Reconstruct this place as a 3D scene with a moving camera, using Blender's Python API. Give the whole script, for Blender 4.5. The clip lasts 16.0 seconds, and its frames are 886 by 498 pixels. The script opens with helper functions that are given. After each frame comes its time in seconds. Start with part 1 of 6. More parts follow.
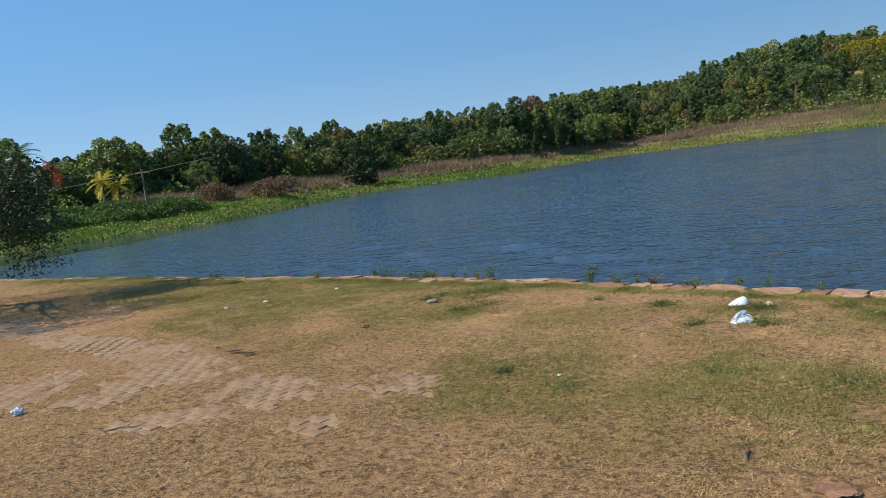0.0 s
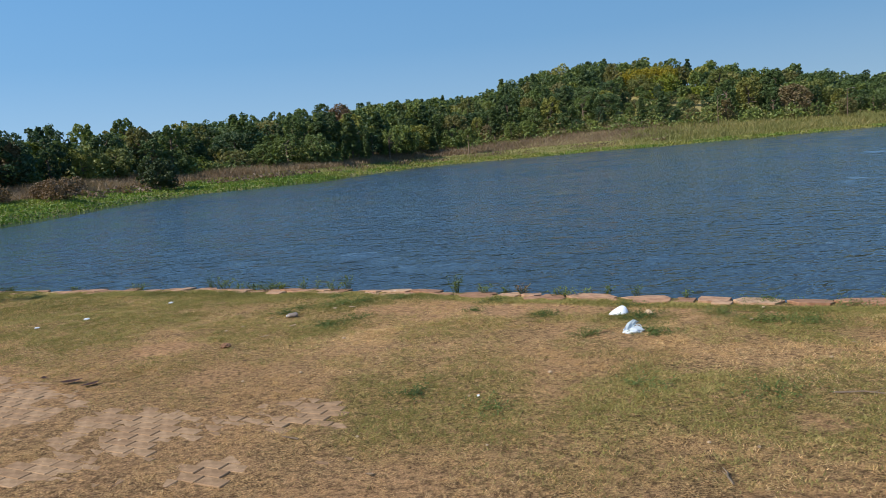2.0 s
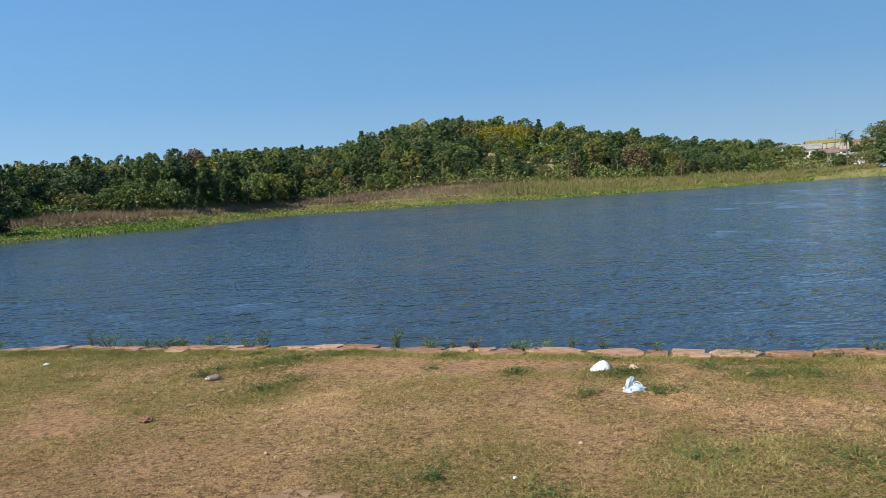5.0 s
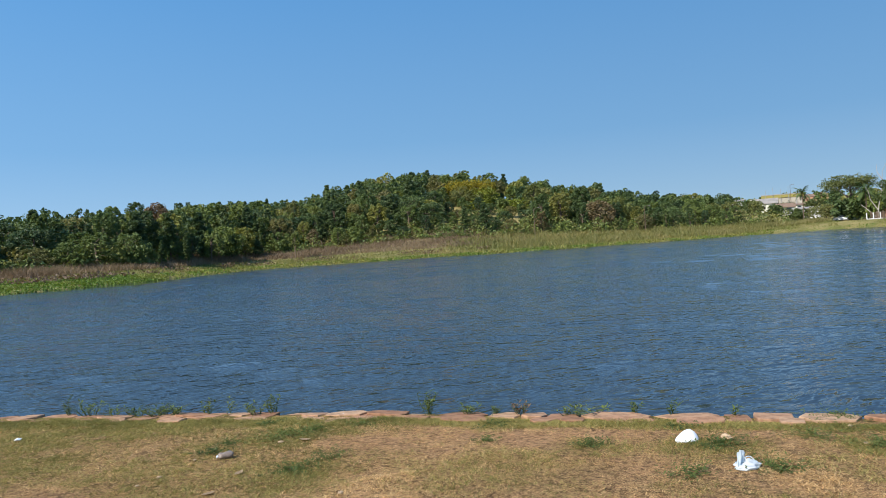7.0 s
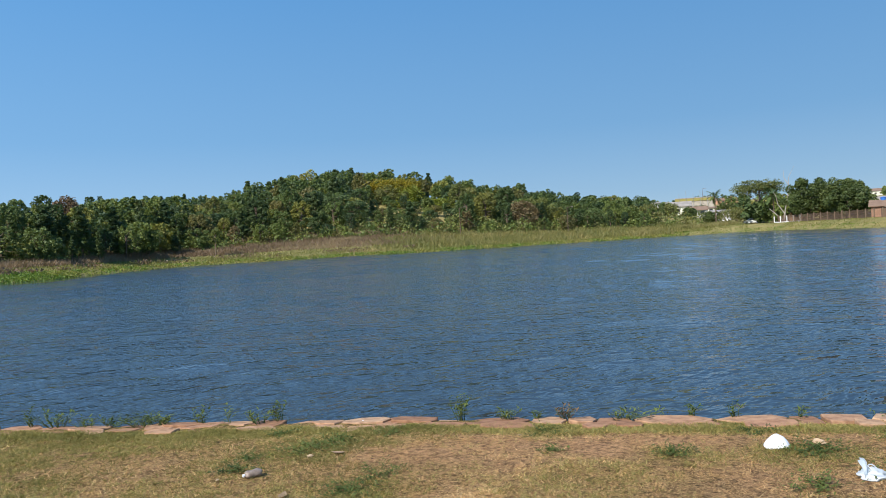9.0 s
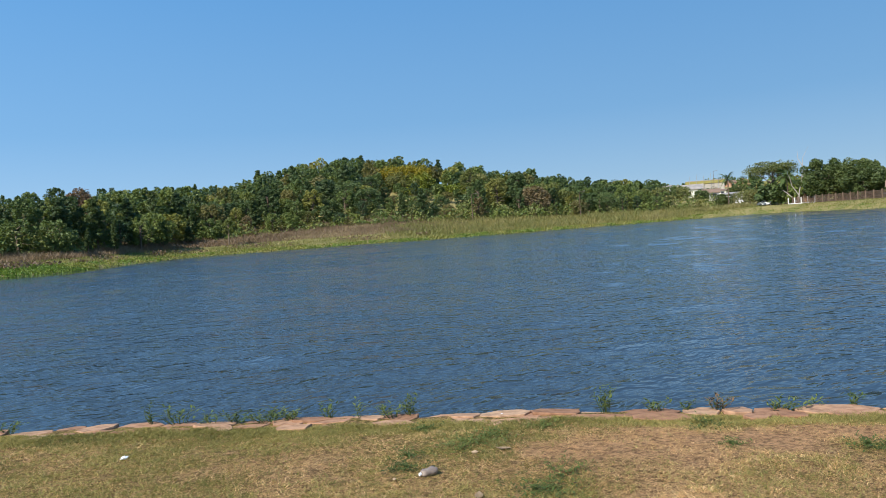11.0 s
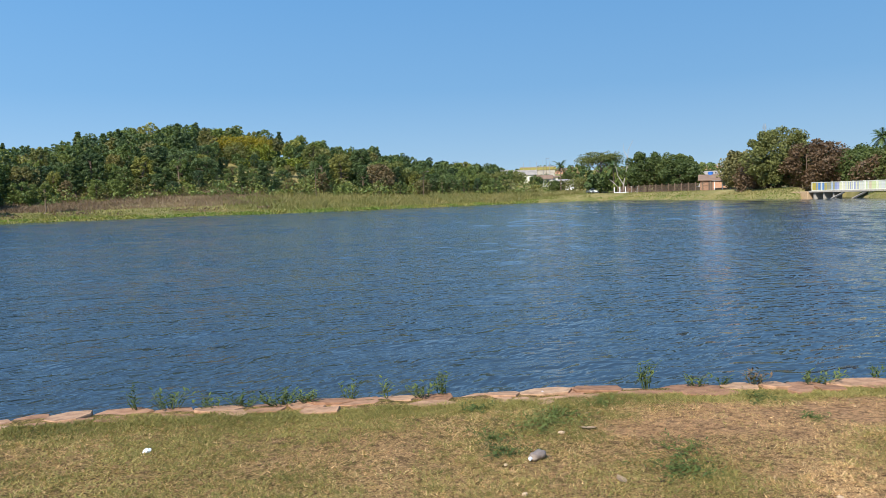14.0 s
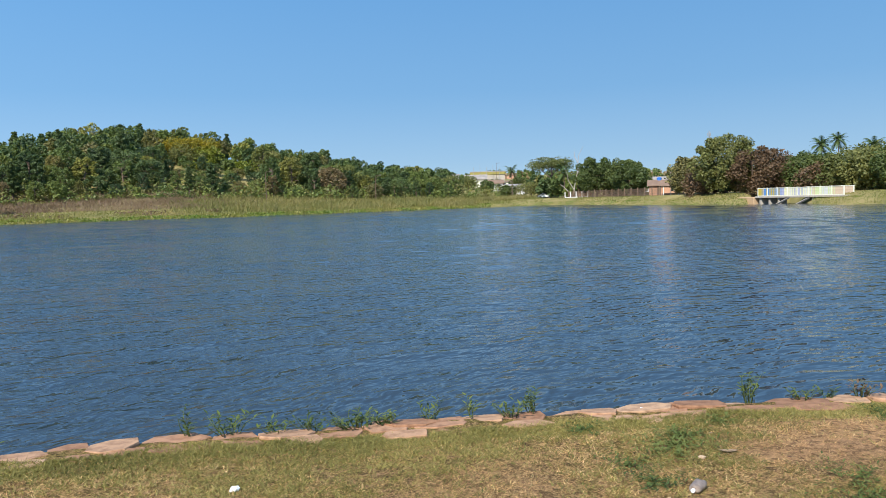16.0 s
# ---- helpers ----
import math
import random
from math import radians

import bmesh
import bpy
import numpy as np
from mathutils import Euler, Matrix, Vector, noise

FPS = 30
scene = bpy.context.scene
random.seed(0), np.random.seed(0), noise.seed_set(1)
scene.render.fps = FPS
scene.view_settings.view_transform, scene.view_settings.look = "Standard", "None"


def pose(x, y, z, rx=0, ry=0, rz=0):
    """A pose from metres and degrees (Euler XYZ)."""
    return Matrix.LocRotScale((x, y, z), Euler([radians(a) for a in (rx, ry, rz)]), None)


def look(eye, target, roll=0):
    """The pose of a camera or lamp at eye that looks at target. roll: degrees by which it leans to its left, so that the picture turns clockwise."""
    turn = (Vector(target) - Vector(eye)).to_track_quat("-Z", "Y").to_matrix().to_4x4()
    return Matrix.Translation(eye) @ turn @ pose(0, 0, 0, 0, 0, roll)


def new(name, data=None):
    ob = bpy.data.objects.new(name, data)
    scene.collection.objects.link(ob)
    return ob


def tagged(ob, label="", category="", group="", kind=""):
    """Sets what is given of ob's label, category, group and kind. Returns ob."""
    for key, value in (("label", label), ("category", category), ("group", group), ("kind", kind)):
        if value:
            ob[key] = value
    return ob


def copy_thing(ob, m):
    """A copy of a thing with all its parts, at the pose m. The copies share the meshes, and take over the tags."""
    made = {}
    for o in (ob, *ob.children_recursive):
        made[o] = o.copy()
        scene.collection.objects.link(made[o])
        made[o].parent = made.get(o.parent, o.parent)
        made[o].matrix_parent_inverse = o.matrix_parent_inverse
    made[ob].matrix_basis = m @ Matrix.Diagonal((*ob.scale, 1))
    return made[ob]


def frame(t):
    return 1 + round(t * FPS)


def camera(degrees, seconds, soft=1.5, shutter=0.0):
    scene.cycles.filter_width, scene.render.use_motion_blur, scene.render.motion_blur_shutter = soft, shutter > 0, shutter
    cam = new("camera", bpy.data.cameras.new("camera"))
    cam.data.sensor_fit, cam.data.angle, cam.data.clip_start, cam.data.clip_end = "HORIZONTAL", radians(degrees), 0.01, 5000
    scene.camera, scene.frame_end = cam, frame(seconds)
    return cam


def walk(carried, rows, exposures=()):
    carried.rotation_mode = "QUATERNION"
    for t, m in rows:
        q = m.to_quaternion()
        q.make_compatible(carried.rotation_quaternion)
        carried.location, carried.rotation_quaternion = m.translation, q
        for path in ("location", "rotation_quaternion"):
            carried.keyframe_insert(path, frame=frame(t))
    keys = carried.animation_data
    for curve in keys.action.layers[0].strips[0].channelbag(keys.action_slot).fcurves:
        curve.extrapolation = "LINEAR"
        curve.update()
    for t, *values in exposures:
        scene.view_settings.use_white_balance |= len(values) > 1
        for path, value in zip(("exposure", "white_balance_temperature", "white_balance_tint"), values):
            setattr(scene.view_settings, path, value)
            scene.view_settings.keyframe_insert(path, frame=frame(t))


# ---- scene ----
cam = camera(61.06, 16.0, 0.6)
PATH = [
    (0, pose(0.919, -2.473, 2.206, 83.70, 6.88, 6.73)),
    (0.5, pose(0.648, -2.318, 2.194, 82.79, 6.37, 1.28)),
    (1, pose(0.417, -2.196, 2.208, 82.08, 6.09, -1.73)),
    (1.5, pose(0.267, -2.047, 2.187, 82.06, 5.64, -4.16)),
    (2, pose(0.082, -1.842, 2.223, 82.82, 5.04, -8.12)),
    (2.5, pose(-0.057, -1.687, 2.220, 82.94, 4.70, -10.58)),
    (3, pose(-0.241, -1.517, 2.209, 83.47, 4.02, -16.16)),
    (3.5, pose(-0.412, -1.340, 2.219, 83.47, 3.93, -18.89)),
    (4, pose(-0.561, -1.078, 2.157, 83.47, 4.05, -18.86)),
    (4.5, pose(-0.672, -0.821, 2.174, 83.83, 4.01, -19.09)),
    (5, pose(-0.802, -0.592, 2.158, 85.89, 3.68, -19.00)),
    (5.2, pose(-0.867, -0.499, 2.155, 86.86, 3.55, -18.96)),
    (7.3, pose(-1.310, 0.869, 2.100, 90.04, 3.74, -23.46)),
    (7.5, pose(-1.364, 0.984, 2.093, 89.95, 3.61, -25.45)),
    (8, pose(-1.557, 1.294, 2.109, 89.64, 3.50, -28.17)),
    (8.5, pose(-1.750, 1.568, 2.077, 89.57, 3.23, -27.99)),
    (9, pose(-1.979, 1.914, 2.073, 89.40, 3.28, -27.84)),
    (11.5, pose(-3.295, 2.962, 2.166, 88.04, 4.33, -27.52)),
    (12, pose(-3.617, 3.202, 2.153, 87.72, 4.05, -28.44)),
    (12.5, pose(-3.874, 3.385, 2.203, 87.53, 3.91, -28.61)),
    (13, pose(-4.085, 3.684, 2.144, 87.26, 3.61, -30.09)),
    (13.5, pose(-4.220, 3.989, 2.147, 86.52, 3.09, -34.24)),
    (14, pose(-4.337, 4.276, 2.144, 86.09, 1.84, -39.76)),
    (14.5, pose(-4.494, 4.576, 2.198, 86.07, 1.47, -43.66)),
    (15.5, pose(-4.695, 5.240, 2.149, 86.24, 1.54, -43.70)),
    (16, pose(-4.789, 5.610, 2.121, 86.30, 1.60, -43.73)),
]
walk(cam, PATH, [(0, 0.28), (2, 0.28), (4, 0.35), (9, 0.44), (16, 0.60)])

# ---- world and sun ----
SUN_AZ = math.atan2(-0.93, -0.37)      # bearing of the sun, from +y towards +x
SUN_EL = radians(41)
world = bpy.data.worlds.new("sky")
scene.world = world
world.use_nodes = True
wn = world.node_tree.nodes
sky = wn.new("ShaderNodeTexSky")
sky.sky_type = "NISHITA"
sky.sun_disc = False
sky.sun_elevation = SUN_EL
sky.sun_rotation = SUN_AZ
sky.air_density, sky.dust_density, sky.ozone_density, sky.altitude = 1.0, 0.0, 5.0, 300
wn["Background"].inputs["Strength"].default_value = 0.138
clear = wn.new("ShaderNodeHueSaturation")
clear.inputs["Saturation"].default_value = 1.22
even = wn.new("ShaderNodeGamma")
even.inputs["Gamma"].default_value = 0.70
world.node_tree.links.new(sky.outputs[0], even.inputs["Color"])
world.node_tree.links.new(even.outputs[0], clear.inputs["Color"])
deep = wn.new("ShaderNodeMix")
deep.data_type, deep.blend_type = "RGBA", "MULTIPLY"
deep.inputs[0].default_value = 1.0
deep.inputs[7].default_value = (0.82, 0.98, 1.14, 1)
world.node_tree.links.new(clear.outputs[0], deep.inputs[6])
# pale towards the horizon, and a little brighter on the sun's side
way = wn.new("ShaderNodeTexCoord")
up = wn.new("ShaderNodeSeparateXYZ")
world.node_tree.links.new(way.outputs["Generated"], up.inputs[0])
fade = wn.new("ShaderNodeValToRGB")
while len(fade.color_ramp.elements) < 5:
    fade.color_ramp.elements.new(0.5)
for stop, (height, tone) in zip(fade.color_ramp.elements, ((0.0, (0.520, 0.740, 0.960)), (0.05, (0.375, 0.620, 0.910)), (0.14, (0.235, 0.500, 0.850)), (0.32, (0.140, 0.395, 0.790)), (1.0, (0.08, 0.26, 0.62)))):
    stop.position, stop.color = height, (*tone, 1)
world.node_tree.links.new(up.outputs["Z"], fade.inputs[0])
side = wn.new("ShaderNodeVectorMath")
side.operation = "DOT_PRODUCT"
side.inputs[1].default_value = (math.sin(SUN_AZ) * math.cos(SUN_EL), math.cos(SUN_AZ) * math.cos(SUN_EL), math.sin(SUN_EL))
world.node_tree.links.new(way.outputs["Generated"], side.inputs[0])
gain = wn.new("ShaderNodeMath")
gain.operation = "MULTIPLY_ADD"
gain.inputs[1].default_value, gain.inputs[2].default_value = 1.9, 5.25
world.node_tree.links.new(side.outputs["Value"], gain.inputs[0])
glow = wn.new("ShaderNodeVectorMath")
glow.operation = "SCALE"
world.node_tree.links.new(fade.outputs[0], glow.inputs[0])
world.node_tree.links.new(gain.outputs[0], glow.inputs["Scale"])
haze = wn.new("ShaderNodeMix")
haze.data_type = "RGBA"
haze.inputs[0].default_value = 0.85
world.node_tree.links.new(deep.outputs[2], haze.inputs[6])
world.node_tree.links.new(glow.outputs[0], haze.inputs[7])
world.node_tree.links.new(haze.outputs[2], wn["Background"].inputs["Color"])
sun = new("sun", bpy.data.lights.new("sun", "SUN"))
sun.data.energy, sun.data.angle, sun.data.color = 5.0, radians(0.53), (1.0, 0.95, 0.87)
sun.matrix_world = look((0, 0, 0), (-math.sin(SUN_AZ) * math.cos(SUN_EL), -math.cos(SUN_AZ) * math.cos(SUN_EL), -math.sin(SUN_EL)))


# ---- materials ----
class Mat:
    """A node material with short helpers."""

    def __init__(self, name, rough=0.8, metal=0.0, spec=0.5):
        self.m = bpy.data.materials.new(name)
        self.m.use_nodes = True
        self.t = self.m.node_tree
        self.b = self.t.nodes["Principled BSDF"]
        self.b.inputs["Roughness"].default_value = rough
        self.b.inputs["Metallic"].default_value = metal
        self.b.inputs["Specular IOR Level"].default_value = spec

    def node(self, kind, **values):
        nd = self.t.nodes.new(kind)
        for k, v in values.items():
            nd.inputs[k].default_value = v
        return nd

    def link(self, a, b):
        self.t.links.new(a, b)

    def coords(self, space="Object", scale=(1, 1, 1), turn=0.0):
        tc = self.t.nodes.new("ShaderNodeTexCoord")
        mp = self.t.nodes.new("ShaderNodeMapping")
        mp.inputs["Scale"].default_value = scale
        mp.inputs["Rotation"].default_value = (0, 0, turn)
        self.link(tc.outputs[space], mp.inputs["Vector"])
        return mp.outputs[0]

    def noise(self, vec, scale, detail=4.0, rough=0.6):
        nd = self.node("ShaderNodeTexNoise", Scale=scale, Detail=detail, Roughness=rough)
        self.link(vec, nd.inputs["Vector"])
        return nd.outputs["Fac"]

    def ramp(self, fac, stops):
        nd = self.t.nodes.new("ShaderNodeValToRGB")
        els = nd.color_ramp.elements
        while len(els) < len(stops):
            els.new(0.5)
        for e, (p, c) in zip(els, stops):
            e.position = p
            e.color = (*c, 1) if len(c) == 3 else c
        self.link(fac, nd.inputs[0])
        return nd.outputs[0]

    def mix(self, fac, a, b, mode="MIX"):
        nd = self.t.nodes.new("ShaderNodeMix")
        nd.data_type, nd.blend_type = "RGBA", mode
        for sock, v in ((nd.inputs[0], fac), (nd.inputs[6], a), (nd.inputs[7], b)):
            if isinstance(v, (int, float)):
                sock.default_value = v
            elif isinstance(v, tuple):
                sock.default_value = (*v, 1)
            else:
                self.link(v, sock)
        return nd.outputs[2]

    def attr(self, name):
        nd = self.t.nodes.new("ShaderNodeAttribute")
        nd.attribute_name = name
        return nd.outputs["Fac"]

    def math(self, op, a, b=0.0):
        nd = self.t.nodes.new("ShaderNodeMath")
        nd.operation = op
        for i, v in enumerate((a, b)):
            if isinstance(v, (int, float)):
                nd.inputs[i].default_value = v
            else:
                self.link(v, nd.inputs[i])
        return nd.outputs[0]

    def objrand(self):
        return self.t.nodes.new("ShaderNodeObjectInfo").outputs["Random"]

    def island(self):
        return self.t.nodes.new("ShaderNodeNewGeometry").outputs["Random Per Island"]

    def color(self, c):
        if isinstance(c, tuple):
            self.b.inputs["Base Color"].default_value = (*c, 1)
        else:
            self.link(c, self.b.inputs["Base Color"])
        return self

    def bump(self, height, strength=0.5, dist=0.02):
        nd = self.node("ShaderNodeBump", Strength=strength, Distance=dist)
        self.link(height, nd.inputs["Height"])
        self.link(nd.outputs[0], self.b.inputs["Normal"])
        return self


def leaf_mat(name, dark, mid, light, glow=0.3, tint_attr=False, rough=0.55, stops=None):
    """Leaves: hue varies from plant to plant and from spray to spray; some light passes through."""
    k = Mat(name, rough, spec=0.35)
    whole = k.attr("tint") if tint_attr else k.objrand()
    base = k.ramp(whole, stops or [(0.0, dark), (0.5, mid), (1.0, light)])
    one = k.ramp(k.island(), [(0.0, (0.72, 0.76, 0.72)), (0.5, (1, 1, 1)), (1.0, (1.25, 1.2, 1.08))])
    col = k.mix(1.0, base, one, "MULTIPLY")
    k.color(col)
    tr = k.t.nodes.new("ShaderNodeBsdfTranslucent")
    k.link(k.mix(1.0, col, (1.25, 1.2, 0.6), "MULTIPLY"), tr.inputs["Color"])
    mx = k.t.nodes.new("ShaderNodeMixShader")
    mx.inputs[0].default_value = glow
    k.link(k.b.outputs[0], mx.inputs[1])
    k.link(tr.outputs[0], mx.inputs[2])
    k.link(mx.outputs[0], k.t.nodes["Material Output"].inputs["Surface"])
    return k.m


def plain_mat(name, c1, c2, scale=6.0, rough=0.8, bump=0.2, metal=0.0, space="Object"):
    """Paint, plaster, wood, stone: two tones over two scales of noise."""
    k = Mat(name, rough, metal)
    v = k.coords(space)
    big, fine = k.noise(v, scale), k.noise(v, scale * 9, 3)
    col = k.ramp(big, [(0.3, c1), (0.7, c2)])
    k.color(k.mix(0.35, col, k.ramp(fine, [(0.3, tuple(x * 0.6 for x in c1)), (0.7, c2)])))
    k.bump(fine, bump, 0.01)
    return k.m


def ground_mat():
    k = Mat("dry_lawn_soil", 0.95, spec=0.15)
    v = k.coords()
    fine, mid, big = k.noise(v, 66, 7, 0.85), k.noise(v, 7, 5), k.noise(v, 0.9, 4)
    # the dark end holds soil tone plus painted shadow between the straws
    straw = k.ramp(fine, [(0.42, (0.070, 0.038, 0.018)), (0.5, (0.49, 0.29, 0.13)), (0.59, (0.92, 0.66, 0.33))])
    soil = k.ramp(mid, [(0.3, (0.50, 0.28, 0.145)), (0.7, (0.72, 0.445, 0.25))])
    soil = k.mix(0.4, soil, k.ramp(fine, [(0.38, (0.22, 0.105, 0.05)), (0.62, (0.86, 0.54, 0.27))]))
    grass = k.ramp(fine, [(0.41, (0.065, 0.056, 0.014)), (0.5, (0.29, 0.225, 0.06)), (0.59, (0.66, 0.48, 0.18))])
    f1 = k.ramp(k.math("ADD", k.math("MULTIPLY", big, 0.5), k.math("MULTIPLY", mid, 0.5)), [(0.42, (0, 0, 0)), (0.58, (1, 1, 1))])
    col = k.mix(k.math("MULTIPLY", f1, 0.5), straw, soil)
    col = k.mix(k.attr("soil"), col, soil)
    g = k.math("MULTIPLY", k.attr("green"), k.ramp(k.noise(v, 16, 4, 0.7), [(0.40, (0.1, 0.1, 0.1)), (0.54, (1, 1, 1))]))
    col = k.mix(g, col, grass)
    # mottles darker clumps into the colour, standing in for shade among the straw
    clump_shade = k.ramp(k.noise(v, 19, 4, 0.65), [(0.38, (0.46, 0.45, 0.44)), (0.52, (1.0, 1.0, 1.0)), (0.70, (1.22, 1.2, 1.15))])
    col = k.mix(1.0, k.mix(1.0, col, clump_shade, "MULTIPLY"), (0.93, 0.87, 0.80), "MULTIPLY")
    # far meadow
    meadow = k.ramp(k.noise(v, 0.15, 5), [(0.35, (0.16, 0.15, 0.05)), (0.65, (0.30, 0.24, 0.10))])
    col = k.mix(k.attr("far"), col, meadow)
    k.color(col)
    k.bump(k.math("ADD", k.math("MULTIPLY", fine, 0.5), mid), 1.0, 0.08)
    return k.m


WAVE_SLOPE = 0.084


def water_mat():
    """Dark water under crossing trains of small wind waves, each a sine that leans the surface."""
    k = Mat("lake_water", 0.06, spec=0.5)
    k.b.inputs["IOR"].default_value = 1.33
    v = k.coords("Object")
    k.color(k.ramp(k.noise(v, 0.05, 3), [(0.3, (0.026, 0.040, 0.054)), (0.7, (0.034, 0.051, 0.067))]))

    def vec(op, a, b=None, scale=None):
        nd = k.t.nodes.new("ShaderNodeVectorMath")
        nd.operation = op
        k.link(a, nd.inputs[0])
        if isinstance(b, tuple):
            nd.inputs[1].default_value = b
        elif b is not None:
            k.link(b, nd.inputs[1])
        if scale is not None:
            k.link(scale, nd.inputs["Scale"])
        return nd.outputs["Value" if op == "DOT_PRODUCT" else "Vector"]

    def warp(scale, amount):
        nd = k.node("ShaderNodeTexNoise", Scale=scale, Detail=2.0, Roughness=0.5)
        k.link(v, nd.inputs["Vector"])
        return vec("MULTIPLY", vec("SUBTRACT", nd.outputs["Color"], (0.5, 0.5, 0.5)), (amount, amount, 0.0))

    p = vec("ADD", vec("ADD", v, warp(0.5, 0.8)), warp(2.6, 0.14))
    gusts = [k.ramp(k.noise(k.coords("Object", sc, tn), 1.0, 2), [(0.30, (0.35, 0.35, 0.35)), (0.70, (1, 1, 1))]) for sc, tn in (((1.0, 2.6, 1), 0.2), ((1.8, 4.0, 1), -0.4), ((0.4, 0.9, 1), 0.1))]
    r = random.Random(41)
    total = None
    for i in range(18):
        wl = 0.055 * 1.17 ** i
        a = r.gauss(0.12, 0.44)
        d = (math.sin(a), math.cos(a), 0.0)
        phase = k.math("ADD", vec("DOT_PRODUCT", p, tuple(c * 2 * math.pi / wl for c in d)), r.uniform(0, 6.28))
        lean = k.math("MULTIPLY", k.math("COSINE", phase), gusts[i % 3])
        nd = k.t.nodes.new("ShaderNodeVectorMath")
        nd.operation = "SCALE"
        steep = WAVE_SLOPE * (0.9 if i < 3 else 1.0 if i < 11 else 0.55)
        nd.inputs[0].default_value = tuple(c * steep for c in d)
        k.link(lean, nd.inputs["Scale"])
        total = nd.outputs["Vector"] if total is None else vec("ADD", total, nd.outputs["Vector"])
    total = vec("SCALE", total, scale=k.attr("ruffle"))
    unit = vec("NORMALIZE", vec("ADD", total, k.t.nodes.new("ShaderNodeNewGeometry").outputs["Normal"]))
    k.link(unit, k.b.inputs["Normal"])
    return k.m


def stone_mat():
    k = Mat("red_sandstone", 0.9, spec=0.25)
    v = k.coords()
    base = k.ramp(k.objrand(), [(0.0, (0.28, 0.145, 0.080)), (0.5, (0.38, 0.21, 0.122)), (1.0, (0.45, 0.285, 0.172))])
    stain = k.ramp(k.noise(v, 9, 5), [(0.3, (0.5, 0.45, 0.42)), (0.55, (1, 1, 1)), (0.8, (1.2, 1.15, 1.1))])
    k.color(k.mix(1.0, base, stain, "MULTIPLY"))
    k.bump(k.noise(v, 40, 5), 0.6, 0.012)
    return k.m


def paver_mat():
    k = Mat("worn_concrete_paver", 0.95, spec=0.2)
    v = k.coords()
    base = k.ramp(k.objrand(), [(0.0, (0.275, 0.172, 0.096)), (1.0, (0.345, 0.226, 0.130))])
    k.color(k.mix(1.0, base, k.ramp(k.noise(v, 14, 5), [(0.3, (0.6, 0.55, 0.5)), (0.7, (1.15, 1.12, 1.1))]), "MULTIPLY"))
    k.bump(k.noise(v, 60, 4), 0.5, 0.008)
    return k.m


M_ground = ground_mat()
M_water = water_mat()
M_stone = stone_mat()
M_paver = paver_mat()
M_bark = plain_mat("grey_brown_bark", (0.10, 0.07, 0.045), (0.22, 0.16, 0.11), 3.0, 0.95, 0.6)
M_dead = plain_mat("bleached_dead_wood", (0.30, 0.26, 0.22), (0.46, 0.41, 0.36), 2.0, 0.9, 0.4)
WOOD = [(0.0, (0.045, 0.078, 0.032)), (0.22, (0.072, 0.108, 0.036)), (0.42, (0.094, 0.134, 0.040)), (0.60, (0.118, 0.158, 0.042)), (0.76, (0.165, 0.200, 0.048)), (0.88, (0.165, 0.150, 0.058)), (0.95, (0.225, 0.225, 0.050)), (1.0, (0.190, 0.140, 0.070))]
M_leaf = leaf_mat("forest_leaves", None, None, None, 0.24, stops=WOOD)
M_leaf_stuff = leaf_mat("hillside_leaves", None, None, None, 0.24, True, stops=WOOD)
M_mango = leaf_mat("dark_glossy_foliage", (0.065, 0.092, 0.028), (0.085, 0.115, 0.034), (0.11, 0.14, 0.042), 0.36)
M_olive = leaf_mat("olive_foliage", (0.085, 0.105, 0.032), (0.125, 0.140, 0.042), (0.17, 0.175, 0.055), 0.32)
M_pine = leaf_mat("blue_green_foliage", (0.052, 0.085, 0.036), (0.072, 0.110, 0.042), (0.095, 0.13, 0.048), 0.34)
M_yellow = leaf_mat("yellow_flowering_foliage", (0.205, 0.165, 0.010), (0.235, 0.19, 0.012), (0.27, 0.22, 0.016), 0.2)
M_lime = leaf_mat("lime_foliage", (0.145, 0.175, 0.018), (0.18, 0.205, 0.022), (0.215, 0.24, 0.028), 0.2)
M_brown = leaf_mat("dry_brown_foliage", (0.125, 0.078, 0.044), (0.150, 0.095, 0.052), (0.175, 0.115, 0.062), 0.24)
M_palm = leaf_mat("palm_fronds", (0.06, 0.09, 0.03), (0.08, 0.12, 0.035), (0.10, 0.14, 0.04))
M_ypalm = leaf_mat("yellowing_fronds", (0.34, 0.28, 0.03), (0.40, 0.33, 0.04), (0.45, 0.38, 0.05), 0.4)
M_near_leaf = leaf_mat("weeping_leaves", (0.030, 0.042, 0.018), (0.04, 0.055, 0.022), (0.05, 0.07, 0.026), 0.2)
M_red = leaf_mat("red_blossom", (0.36, 0.06, 0.025), (0.40, 0.075, 0.03), (0.44, 0.09, 0.035))
M_fringe = leaf_mat("bright_marsh_plants", (0.080, 0.150, 0.020), (0.128, 0.190, 0.028), (0.235, 0.220, 0.058), 0.33, True)
M_meadow = leaf_mat("yellow_green_meadow", (0.13, 0.155, 0.036), (0.195, 0.19, 0.055), (0.27, 0.22, 0.09), 0.3, True)
M_tallgrass = leaf_mat("brown_tall_grass", (0.140, 0.092, 0.062), (0.21, 0.145, 0.095), (0.28, 0.205, 0.130), 0.25, True)
M_maize = leaf_mat("ripening_maize", (0.11, 0.135, 0.034), (0.20, 0.188, 0.060), (0.34, 0.275, 0.125), 0.3, True)
M_reed = leaf_mat("dark_green_reeds", (0.045, 0.085, 0.018), (0.07, 0.12, 0.026), (0.10, 0.16, 0.035), 0.35, True)
